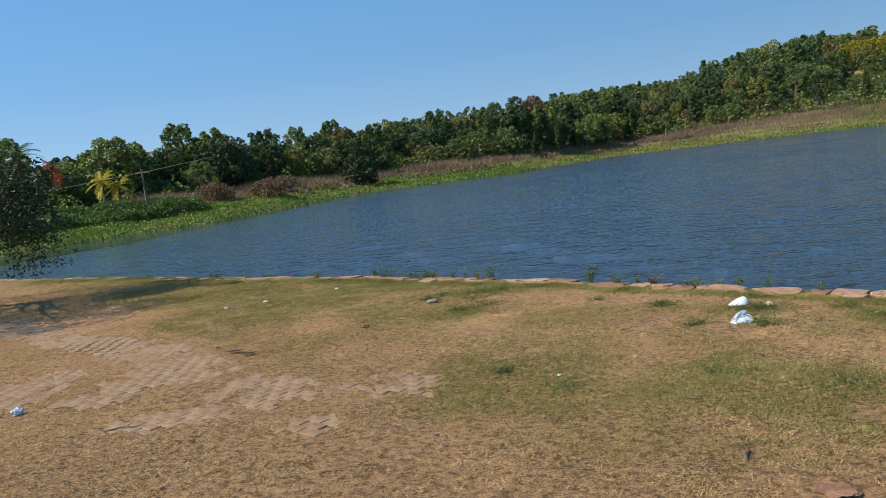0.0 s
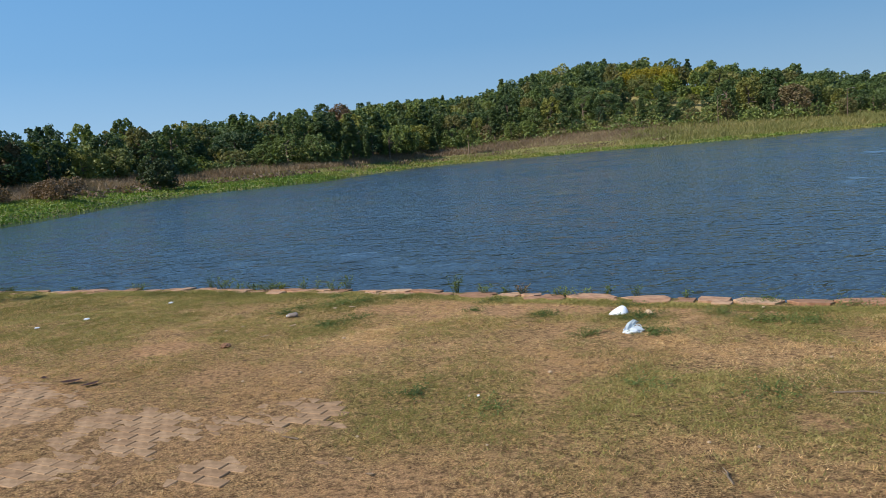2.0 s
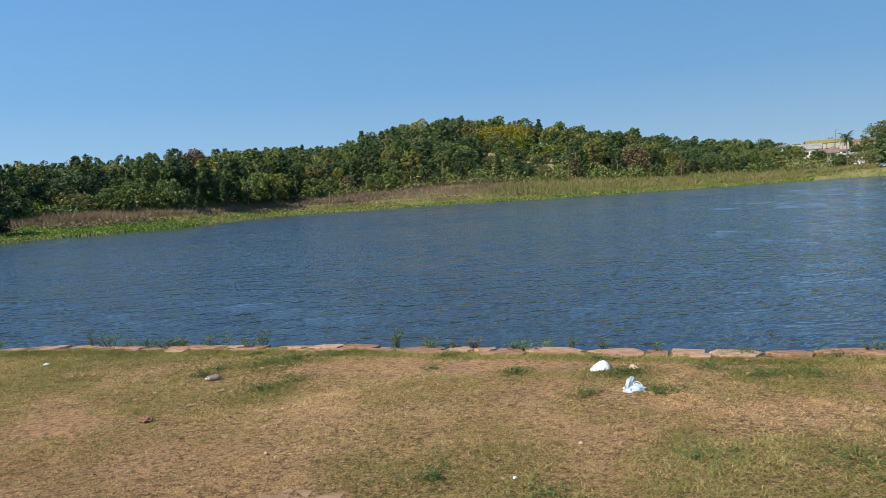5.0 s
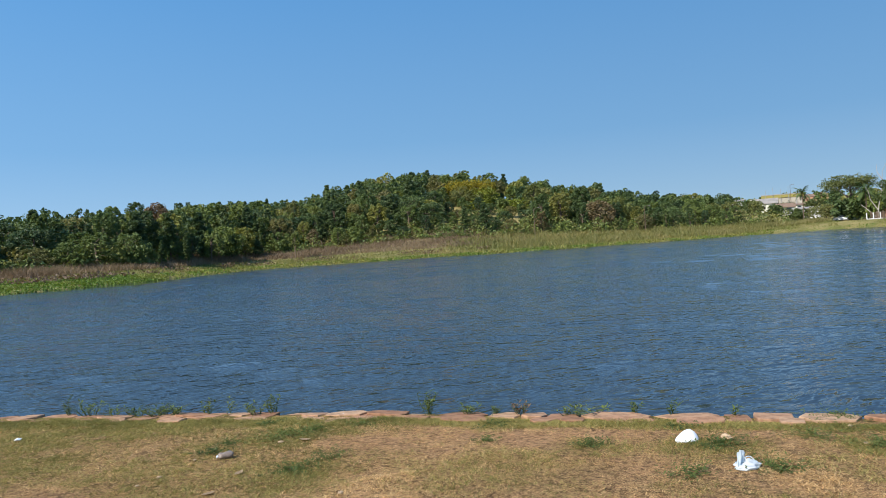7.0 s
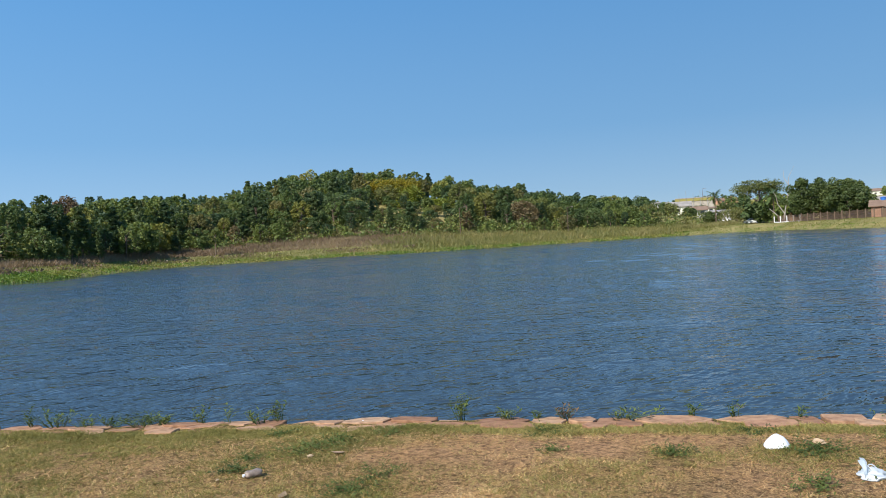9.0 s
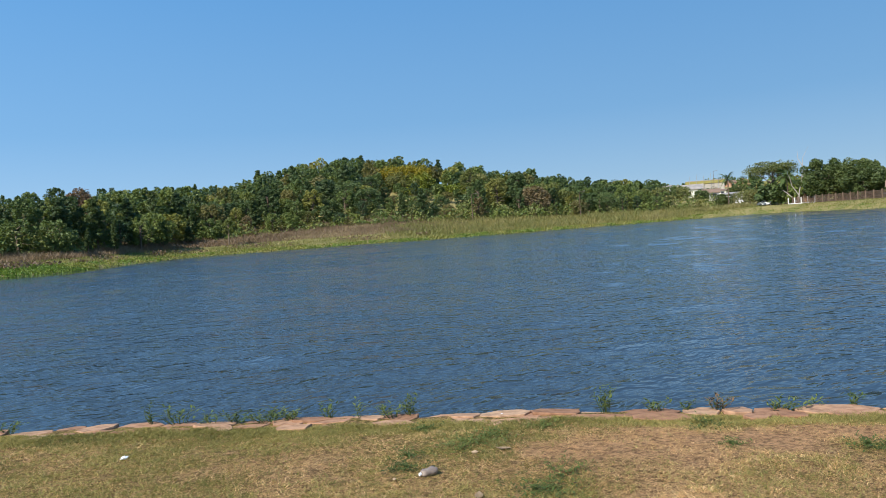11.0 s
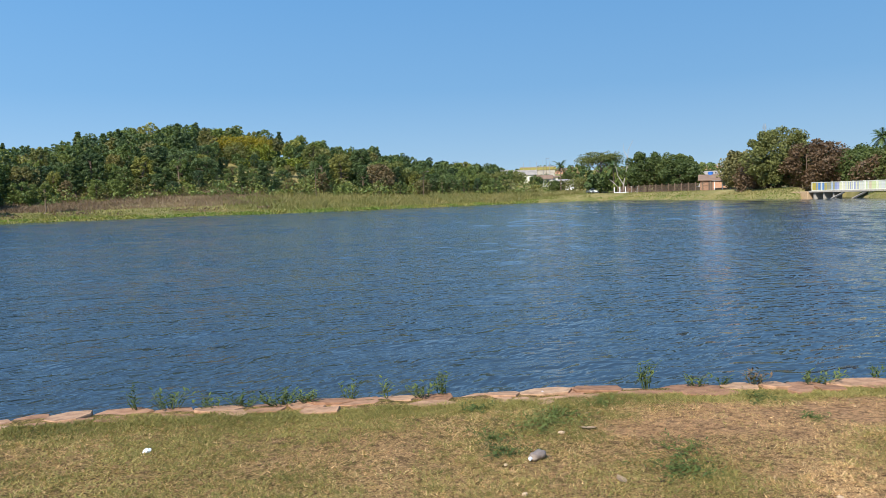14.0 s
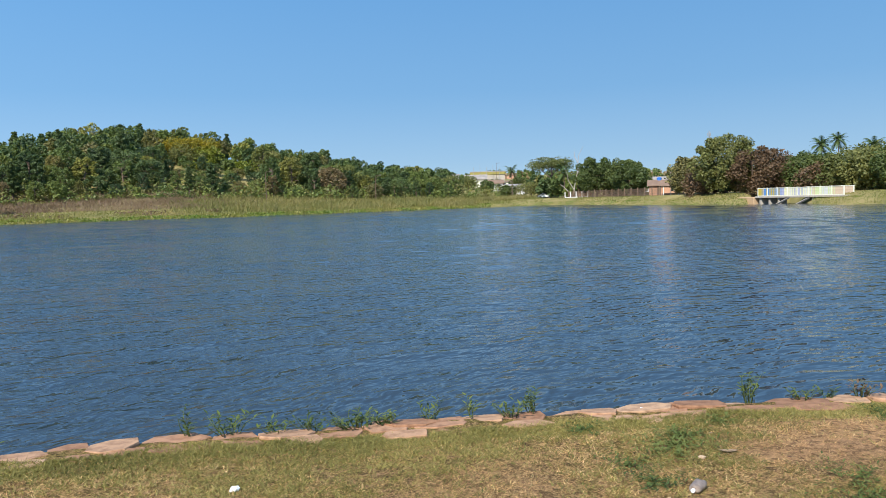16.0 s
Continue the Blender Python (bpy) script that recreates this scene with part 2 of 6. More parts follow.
M_weed = leaf_mat("fresh_green_weed", (0.070, 0.102, 0.026), (0.105, 0.138, 0.034), (0.150, 0.178, 0.050), 0.3)
M_grass = leaf_mat("short_green_grass", (0.074, 0.080, 0.020), (0.205, 0.182, 0.048), (0.48, 0.385, 0.145), 0.25, True, 0.7)
M_straw = leaf_mat("dry_straw", (0.21, 0.115, 0.048), (0.52, 0.32, 0.142), (0.88, 0.63, 0.34), 0.2, True, 0.8)
M_white = plain_mat("white_render", (0.62, 0.60, 0.56), (0.80, 0.78, 0.74), 0.7, 0.85, 0.1)
M_foam = plain_mat("white_foam", (0.78, 0.78, 0.80), (0.86, 0.86, 0.87), 12, 0.6, 0.1)
M_paper = plain_mat("crumpled_paper", (0.62, 0.64, 0.66), (0.80, 0.81, 0.82), 20, 0.8, 0.3)
M_tile = plain_mat("terracotta_roof", (0.15, 0.095, 0.065), (0.26, 0.17, 0.115), 0.8, 0.9, 0.3)
M_brick = plain_mat("orange_brick_wall", (0.40, 0.20, 0.12), (0.52, 0.30, 0.19), 0.9, 0.9, 0.3)
M_greyroof = plain_mat("fibre_cement_roof", (0.20, 0.18, 0.16), (0.36, 0.32, 0.28), 0.6, 0.9, 0.3)
M_concrete = plain_mat("weathered_concrete", (0.30, 0.26, 0.21), (0.46, 0.41, 0.34), 0.9, 0.9, 0.3)
M_rust = plain_mat("rust_brown_fence", (0.10, 0.065, 0.045), (0.17, 0.11, 0.075), 1.5, 0.9, 0.2)
M_metal = plain_mat("galvanised_steel", (0.30, 0.30, 0.29), (0.45, 0.45, 0.44), 3.0, 0.5, 0.1, 0.6)
M_yellow_paint = plain_mat("yellow_paint", (0.22, 0.19, 0.045), (0.30, 0.25, 0.06), 0.5, 0.7, 0.1)
M_blue_paint = plain_mat("blue_plastic", (0.03, 0.14, 0.50), (0.05, 0.20, 0.60), 1.0, 0.5, 0.05)
M_cream = plain_mat("cream_paint", (0.66, 0.64, 0.50), (0.78, 0.76, 0.62), 1.0, 0.7, 0.1)
M_dark = plain_mat("dark_glass", (0.015, 0.018, 0.02), (0.03, 0.035, 0.04), 2.0, 0.15, 0.0)
M_tyre = plain_mat("black_rubber", (0.015, 0.015, 0.015), (0.03, 0.03, 0.03), 5.0, 0.8, 0.1)
M_carpaint = plain_mat("white_car_paint", (0.74, 0.74, 0.74), (0.80, 0.80, 0.80), 0.5, 0.25, 0.0)
M_deadleaf = plain_mat("dark_dead_leaf", (0.06, 0.025, 0.018), (0.13, 0.06, 0.04), 15, 0.8, 0.4)
M_tanleaf = plain_mat("tan_dead_leaf", (0.42, 0.28, 0.16), (0.60, 0.44, 0.28), 15, 0.85, 0.4)
M_stick = plain_mat("dry_twig", (0.12, 0.08, 0.05), (0.24, 0.17, 0.11), 20, 0.9, 0.4)
M_earth = plain_mat("bare_earth", (0.34, 0.22, 0.12), (0.48, 0.33, 0.19), 5, 0.95, 0.6)


def film_mat():
    """Thin milky plastic film."""
    k = Mat("thin_white_plastic_film", 0.3)
    k.color((0.84, 0.87, 0.88))
    tr = k.t.nodes.new("ShaderNodeBsdfTranslucent")
    tr.inputs["Color"].default_value = (0.75, 0.84, 0.86, 1)
    cl = k.t.nodes.new("ShaderNodeBsdfTransparent")
    m1, m2 = k.t.nodes.new("ShaderNodeMixShader"), k.t.nodes.new("ShaderNodeMixShader")
    m1.inputs[0].default_value, m2.inputs[0].default_value = 0.35, 0.12
    k.link(k.b.outputs[0], m1.inputs[1])
    k.link(tr.outputs[0], m1.inputs[2])
    k.link(m1.outputs[0], m2.inputs[1])
    k.link(cl.outputs[0], m2.inputs[2])
    k.link(m2.outputs[0], k.t.nodes["Material Output"].inputs["Surface"])
    return k.m


def pet_mat():
    """Dusty clear plastic of a crushed bottle."""
    k = Mat("dusty_clear_plastic", 0.45, spec=0.3)
    k.color(k.ramp(k.noise(k.coords(), 25, 4), [(0.3, (0.17, 0.12, 0.09)), (0.7, (0.30, 0.235, 0.18))]))
    k.b.inputs["Transmission Weight"].default_value = 0.08
    return k.m


M_film = film_mat()
M_pet = pet_mat()

# ---- helpers of this scene ----
rng = np.random.default_rng(7)


def mesh_of(name, verts, faces, mat=None, smooth=False):
    me = bpy.data.meshes.new(name)
    me.from_pydata(np.asarray(verts, dtype=float).tolist(), [], faces.tolist() if isinstance(faces, np.ndarray) else faces)
    if mat:
        me.materials.append(mat)
    if smooth:
        me.shade_smooth()
    return me


def put_float(me, name, values):
    a = me.attributes.new(name, "FLOAT", "POINT")
    a.data.foreach_set("value", np.asarray(values, dtype=np.float32))


def thing(name, loc, label, category, group="", rz=0.0, scale=1.0):
    ob = new(name)
    ob.empty_display_size = 0.2
    ob.matrix_basis = Matrix.LocRotScale(loc, Euler((0, 0, rz)), (scale, scale, scale))
    return tagged(ob, label, category, group)


def part(name, bm, mat, parent, label="", smooth=False):
    """Links a bmesh or a mesh as one mesh object under its parent."""
    if isinstance(bm, bmesh.types.BMesh):
        me = bpy.data.meshes.new(name)
        bm.to_mesh(me)
        bm.free()
        if mat:
            me.materials.append(mat)
        if smooth:
            me.shade_smooth()
    else:
        me = bm
    ob = new(name, me)
    ob.parent = parent
    if label:
        ob["label"] = label
    return ob


def box(bm, lo, hi, bevel=0.0, m=None):
    """Adds a box between two corners, bevelled, moved by m."""
    c = [(a + b) / 2 for a, b in zip(lo, hi)]
    s = [abs(b - a) for a, b in zip(lo, hi)]
    got = bmesh.ops.create_cube(bm, size=1, matrix=Matrix.LocRotScale(c, None, s))["verts"]
    if bevel:
        edges = list({e for v in got for e in v.link_edges})
        got = bmesh.ops.bevel(bm, geom=edges, offset=bevel, segments=1, affect="EDGES", profile=0.5)["verts"]
    if m is not None:
        bmesh.ops.transform(bm, matrix=m, verts=got)
    return bm


def tube(bm, pts, radii, sides=7):
    """A tapered tube along points; ends closed."""
    pts = [Vector(p) for p in pts]
    rings = []
    for i, p in enumerate(pts):
        d = (pts[min(i + 1, len(pts) - 1)] - pts[max(i - 1, 0)]).normalized()
        q = d.to_track_quat("Z", "Y")
        rings.append([bm.verts.new(p + q @ Vector((math.cos(a) * radii[i], math.sin(a) * radii[i], 0))) for a in (2 * math.pi * j / sides for j in range(sides))])
    for r0, r1 in zip(rings, rings[1:]):
        for j in range(sides):
            bm.faces.new((r0[j], r0[(j + 1) % sides], r1[(j + 1) % sides], r1[j]))
    bm.faces.new(rings[0][::-1])
    bm.faces.new(rings[-1])
    return bm


def sprays(pts, size, r, lift=0.0, slim=0.55, out=None):
    """Leaf sprays: one small three-cornered tuft at each point, turned at random (or with its flat side towards out)."""
    n = len(pts)
    a = r.normal(size=(n, 3))
    a[:, 2] = a[:, 2] * 0.6 + lift
    if out is not None:
        a -= out * (a * out).sum(1, keepdims=True) * 0.3
    a /= np.linalg.norm(a, axis=1, keepdims=True) + 1e-9
    b = np.cross(a, r.normal(size=(n, 3)) if out is None else out * 0.6 + np.array([0, 0, 0.35]) + 0.9 * r.normal(size=(n, 3)))
    b /= np.linalg.norm(b, axis=1, keepdims=True) + 1e-9
    s = (np.asarray(size) * r.uniform(0.6, 1.35, n))[:, None]
    v = np.stack([pts - a * s, pts + (a * 0.6 + b * slim * 1.3) * s, pts + (a * 0.6 - b * slim * 1.3) * s], 1).reshape(-1, 3)
    return v, np.arange(3 * n).reshape(-1, 3)


def blades(pts, height, width, r, lean=0.35):
    """Single upright tapering blades rooted at the points."""
    n = len(pts)
    ang = r.uniform(0, 2 * np.pi, n)
    h = np.asarray(height) * r.uniform(0.55, 1.25, n)
    w = np.asarray(width) * r.uniform(0.7, 1.3, n)
    side = np.stack([np.cos(ang), np.sin(ang), np.zeros(n)], 1) * w[:, None] / 2
    la = r.uniform(0, 2 * np.pi, n)
    tip = np.stack([np.cos(la), np.sin(la), np.zeros(n)], 1) * (lean * h * r.uniform(0.2, 1.6, n))[:, None]
    tip[:, 2] = h
    v = np.stack([pts - side, pts + side, pts + tip], 1).reshape(-1, 3)
    return v, np.arange(3 * n).reshape(-1, 3)


def vnoise(x, y, f, seed=0.0):
    """Smooth value noise in 0..1 on arrays."""
    x, y = np.asarray(x) * f + seed * 17.3, np.asarray(y) * f - seed * 9.1
    ix, iy = np.floor(x), np.floor(y)
    fx, fy = x - ix, y - iy
    fx, fy = fx * fx * (3 - 2 * fx), fy * fy * (3 - 2 * fy)

    def hsh(a, b):
        t = np.sin(a * 127.1 + b * 311.7 + seed) * 43758.5453
        return t - np.floor(t)
    return (hsh(ix, iy) * (1 - fx) + hsh(ix + 1, iy) * fx) * (1 - fy) + (hsh(ix, iy + 1) * (1 - fx) + hsh(ix + 1, iy + 1) * fx) * fy


# ---- the plan: near bank, far shore, hill ----
CX, CY = -2.0, 2.0      # bearings and distances of the far shore are taken from here
EDGE_X = [-60, -32, -15.2, -11.4, -8, -5.2, -3, -2.3, -0.6, 1.25, 2.7, 3.9, 4.82, 6.6, 15, 40, 80]
EDGE_Y = [46, 28.4, 18.3, 16.45, 14.55, 12.9, 11.75, 11.35, 10.13, 8.76, 7.62, 6.62, 5.84, 4.6, -1.8, -22, -54]
SH_B = [-75, -60, -48, -38.6, -33.5, -28.7, -23, -18, -11, -4.6, 1, 8, 15.8, 20, 24, 33, 43, 49, 52, 55.7, 59, 63, 64.2, 64.6, 67.2, 67.6, 72, 80, 95, 110, 125]
SH_D = [52, 52, 52, 51.5, 52.5, 54, 57, 68, 96, 101, 112, 152, 158, 156, 153, 160, 184, 203, 194, 172, 155, 138.5, 137, 148, 146, 127, 113, 98, 85, 80, 80]
TOP_B = [-75, -37, -20, -10, 0, 5, 8.5, 11, 14, 19, 24, 30, 34, 38, 42, 46, 50, 56, 66, 75, 110]
TOP_Z = [2, 2.0, 2.4, 5.2, 9.0, 12.6, 14.0, 12.6, 17.6, 20.8, 19.4, 14.6, 11.6, 9.5, 7.6, 6.5, 6, 5, 4, 4, 4]
WID_B = [-75, -40, -20, -10, 0, 8, 20, 30, 40, 50, 110]
WID_D = [45, 45, 60, 80, 98, 104, 108, 105, 100, 100, 100]


def edge_y(x):
    return np.interp(x, EDGE_X, EDGE_Y)


def near_z(x, y):
    """The lawn falls gently towards the lake."""
    x, y = np.clip(x, -40, 40), np.clip(y, -40, 40)
    return 0.32 - 0.0207 * x - 0.0240 * (y - 8.5)


PATH_LINE = [(-8.6, 9.3), (-5.56, 6.96), (-3.84, 5.64), (-2.64, 4.58), (-1.69, 3.74), (-1.08, 3.52), (-0.36, 3.50)]
PATH_WIDE = [0.4, 0.4, 0.40, 0.40, 0.42, 0.40, 0.34]
PATH_SPOTS = [(-0.8, 2.56, 0.30), (-0.2, 2.54, 0.24), (-0.10, 3.06, 0.26), (-4.1, 4.2, 0.55), (-2.4, 2.9, 0.34), (-1.5, 2.9, 0.28), (-3.2, 3.7, 0.3)]


def path_bare(x, y):
    """How far the pavers lie bare: above 0 they show; straw and sand cover the rest."""
    x, y = np.asarray(x, dtype=float), np.asarray(y, dtype=float)
    k = np.full(x.shape, -1.0)
    for (ax, ay), (bx, by), wa, wb in zip(PATH_LINE, PATH_LINE[1:], PATH_WIDE, PATH_WIDE[1:]):
        ex, ey = bx - ax, by - ay
        t = np.clip(((x - ax) * ex + (y - ay) * ey) / (ex * ex + ey * ey), 0, 1)
        k = np.maximum(k, 1 - np.hypot(x - ax - t * ex, y - ay - t * ey) / (wa + (wb - wa) * t))
    for sx, sy, sr in PATH_SPOTS:
        k = np.maximum(k, 0.7 - 0.7 * np.hypot(x - sx, y - sy) / sr)
    return k - 0.07 + 1.15 * (vnoise(x, y, 1.7, 31) - 0.5) + 0.6 * (vnoise(x, y, 5, 32) - 0.5)


def lawn_z(x, y):
    """The lawn with its small unevenness, lower where the pavers lie bare."""
    return near_z(x, y) - 0.006 * np.clip(path_bare(x, y) * 4, 0, 1) + 0.035 * (vnoise(x, y, 0.8, 1) - 0.5) + 0.022 * (vnoise(x, y, 3.1, 2) - 0.5) + 0.012 * (vnoise(x, y, 9.0, 3) - 0.5)


def far_z(b, r):
    """Height of the far bank and of the wooded hill, by bearing and distance."""
    s = r - np.interp(b, SH_B, SH_D)
    w, top = np.interp(b, WID_B, WID_D), np.interp(b, TOP_B, TOP_Z)
    k = np.clip((s - 12) / np.maximum(w - 12, 1), 0, 1)
    k = k * k * (3 - 2 * k)
    low = np.where(s < 0, np.maximum(s * 0.15, -0.7), 0.18 * np.clip(s / 2, 0, 1) + np.minimum(s, 25) * 0.065)
    low = np.where((b > 45) & (s > 0), 0.3 * np.clip(s / 2, 0, 1) + 1.5 * np.clip(s / 9, 0, 1), low)
    z = low + k * np.maximum(top - 1.8, 0)
    far = np.clip((r - 300) / 500, 0, 1)
    return z + far * np.interp(b, [-40, 10, 40, 47, 75, 110], [0, 0, 8, 20, 20, 5]) * np.clip(s, 0, 1)


def polar(b, r):
    """x, y of a bearing in degrees and a distance."""
    return CX + r * np.sin(np.radians(b)), CY + r * np.cos(np.radians(b))


def far_point(b, r):
    x, y = polar(b, r)
    return float(x), float(y), float(far_z(b, r))


def stand(x, y):
    """A point of the far bank under x, y."""
    b, r = math.degrees(math.atan2(x - CX, y - CY)), math.hypot(x - CX, y - CY)
    return x, y, float(far_z(b, r))


# patches of living grass on the dry lawn: x, y, radius, strength
PATCHES = [(0.6, 3.5, 1.0, 0.8), (2.5, 2.9, 1.1, 0.95), (3.6, 2.6, 0.9, 0.8), (-0.9, 7.4, 1.3, 0.55), (-3.2, 8.7, 1.9, 0.75), (-1.8, 10.0, 1.5, 0.8), (0.0, 8.2, 0.7, 0.8), (-0.3, 6.9, 0.6, 0.8), (3.1, 5.6, 0.6, 0.9), (4.2, 4.9, 0.9, 0.9), (1.2, 6.0, 0.8, 0.45), (-4.5, 10.3, 1.8, 0.7), (-6.5, 11.4, 1.8, 0.6), (2.3, 6.2, 0.4, 0.7), (0.9, 4.6, 0.8, 0.4), (1.3, 2.0, 0.8, 0.35), (-2.9, 6.9, 1.2, 0.4)]
# bare earth: x, y, radius, strength
BARE = [(2.3, 6.9, 0.8, 0.8), (1.2, 7.3, 0.7, 0.75), (3.5, 6.0, 0.6, 0.7), (2.83, 2.19, 0.28, 0.9), (-1.9, 6.4, 0.45, 0.9), (-1.1, 5.0, 0.6, 0.6), (0.2, 2.2, 0.5, 0.5), (2.2, 1.1, 0.3, 0.8), (4.6, 5.5, 0.8, 0.6), (-6.5, 8.4, 1.6, 0.8), (-3.6, 5.2, 1.4, 0.6), (0.5, 7.6, 0.5, 0.7), (5.2, 3.8, 0.8, 0.5), (-5.0, 4.0, 1.2, 0.6)]


def lawn_green(x, y):
    q = edge_y(x) - y
    g = 0.95 * np.clip((1.25 - q) / 0.8, 0, 1) * (0.55 + 0.6 * vnoise(x, y, 0.9, 5)) + 0.35 * np.clip((2.6 - q) / 1.2, 0, 1) * np.clip((1.5 - x) / 2, 0, 1)
    for px, py, pr, st in PATCHES:
        d = np.hypot(x - px, y - py) / pr + 0.7 * (vnoise(x, y, 2.2, 6) - 0.5)
        g = np.maximum(g, st * np.clip((1.1 - d) / 0.5, 0, 1))
    g = np.maximum(g, 0.30 * np.clip((vnoise(x, y, 0.7, 8) * 0.6 + vnoise(x, y, 2.0, 9) * 0.4 - 0.52) / 0.15, 0, 1) * np.clip((x + 1.5 + (y - 3) * 0.9) / 2.0, 0, 1))
    strip = np.clip((1.02 - q) / 0.3, 0, 1) * np.clip(0.7 + 0.8 * vnoise(x, y, 1.6, 12), 0, 1) * (1 - 0.8 * np.clip(1 - np.abs(x - 0.85) / 0.5, 0, 1))
    return np.clip(np.maximum(g * (1 - lawn_soil(x, y)), strip), 0, 1)


def lawn_soil(x, y):
    s = np.zeros_like(np.asarray(x, dtype=float))
    for px, py, pr, st in BARE:
        d = np.hypot(x - px, y - py) / pr + 0.8 * (vnoise(x, y, 2.6, 11) - 0.5)
        s = np.maximum(s, st * np.clip((1.0 - d) / 0.5, 0, 1))
    return np.clip(s, 0, 1)


# ---- ground: one sheet, near lawn and far bank up to the horizon ----
def build_ground():
    xs = np.concatenate([np.arange(-60, -14, 2.0), np.arange(-14, 9, 0.12), np.arange(9, 81, 3.0)])
    qs = np.concatenate([[-0.02], np.arange(0.1, 12, 0.12), np.arange(12.4, 60, 2.5), [100, 300, 900, 2500]])
    gx, gq = np.meshgrid(xs, qs, indexing="ij")
    gy = edge_y(gx) - gq
    gz = lawn_z(gx, gy)
    gz = np.where(gq < 0.05, gz - 0.05, gz)
    v1 = np.stack([gx, gy, gz], -1).reshape(-1, 3)
    idx = np.arange(len(v1)).reshape(gx.shape)
    f1 = np.stack([idx[:-1, :-1], idx[:-1, 1:], idx[1:, 1:], idx[1:, :-1]], -1).reshape(-1, 4)
    # the bank's face, down into the water
    top = v1[idx[:, 0]]
    foot = top.copy()
    foot[:, 2] = -0.8
    o = len(v1)
    fi = o + np.arange(len(foot))
    f2 = np.stack([fi[:-1], idx[:-1, 0], idx[1:, 0], fi[1:]], -1)
    v1 = np.concatenate([v1, foot])
    green, soil = lawn_green(v1[:, 0], v1[:, 1]), lawn_soil(v1[:, 0], v1[:, 1])
    # far bank
    bs = np.arange(-75, 125.1, 0.75)
    ss = np.concatenate([[-9, -6, -4, -2, -1, 0, 1, 2, 3, 5, 7, 9, 12], np.arange(16, 130, 6.0), [140, 170, 220, 300, 420, 600, 900, 1600, 3500]])
    gb, gs = np.meshgrid(bs, ss, indexing="ij")
    gr = gs + np.interp(gb, SH_B, SH_D)
    fx, fy = polar(gb, gr)
    fz = far_z(gb, gr) + np.where(gs > 1, 0.25 * (vnoise(fx, fy, 0.12, 4) - 0.5), 0)
    v3 = np.stack([fx, fy, fz], -1).reshape(-1, 3)
    o = len(v1)
    idx = o + np.arange(len(v3)).reshape(gb.shape)
    f3 = np.stack([idx[:-1, :-1], idx[1:, :-1], idx[1:, 1:], idx[:-1, 1:]], -1).reshape(-1, 4)
    verts = np.concatenate([v1, v3])
    me = mesh_of("ground", verts, np.concatenate([f1, f2, f3]), M_ground, True)
    put_float(me, "green", np.concatenate([green, np.zeros(len(v3))]))
    put_float(me, "soil", np.concatenate([soil, np.zeros(len(v3))]))
    put_float(me, "far", np.concatenate([np.zeros(len(v1)), np.ones(len(v3))]))
    tagged(new("ground", me), "dry trampled lawn sloping to a lake, with a rising far bank", "ground", kind="structure")


build_ground()


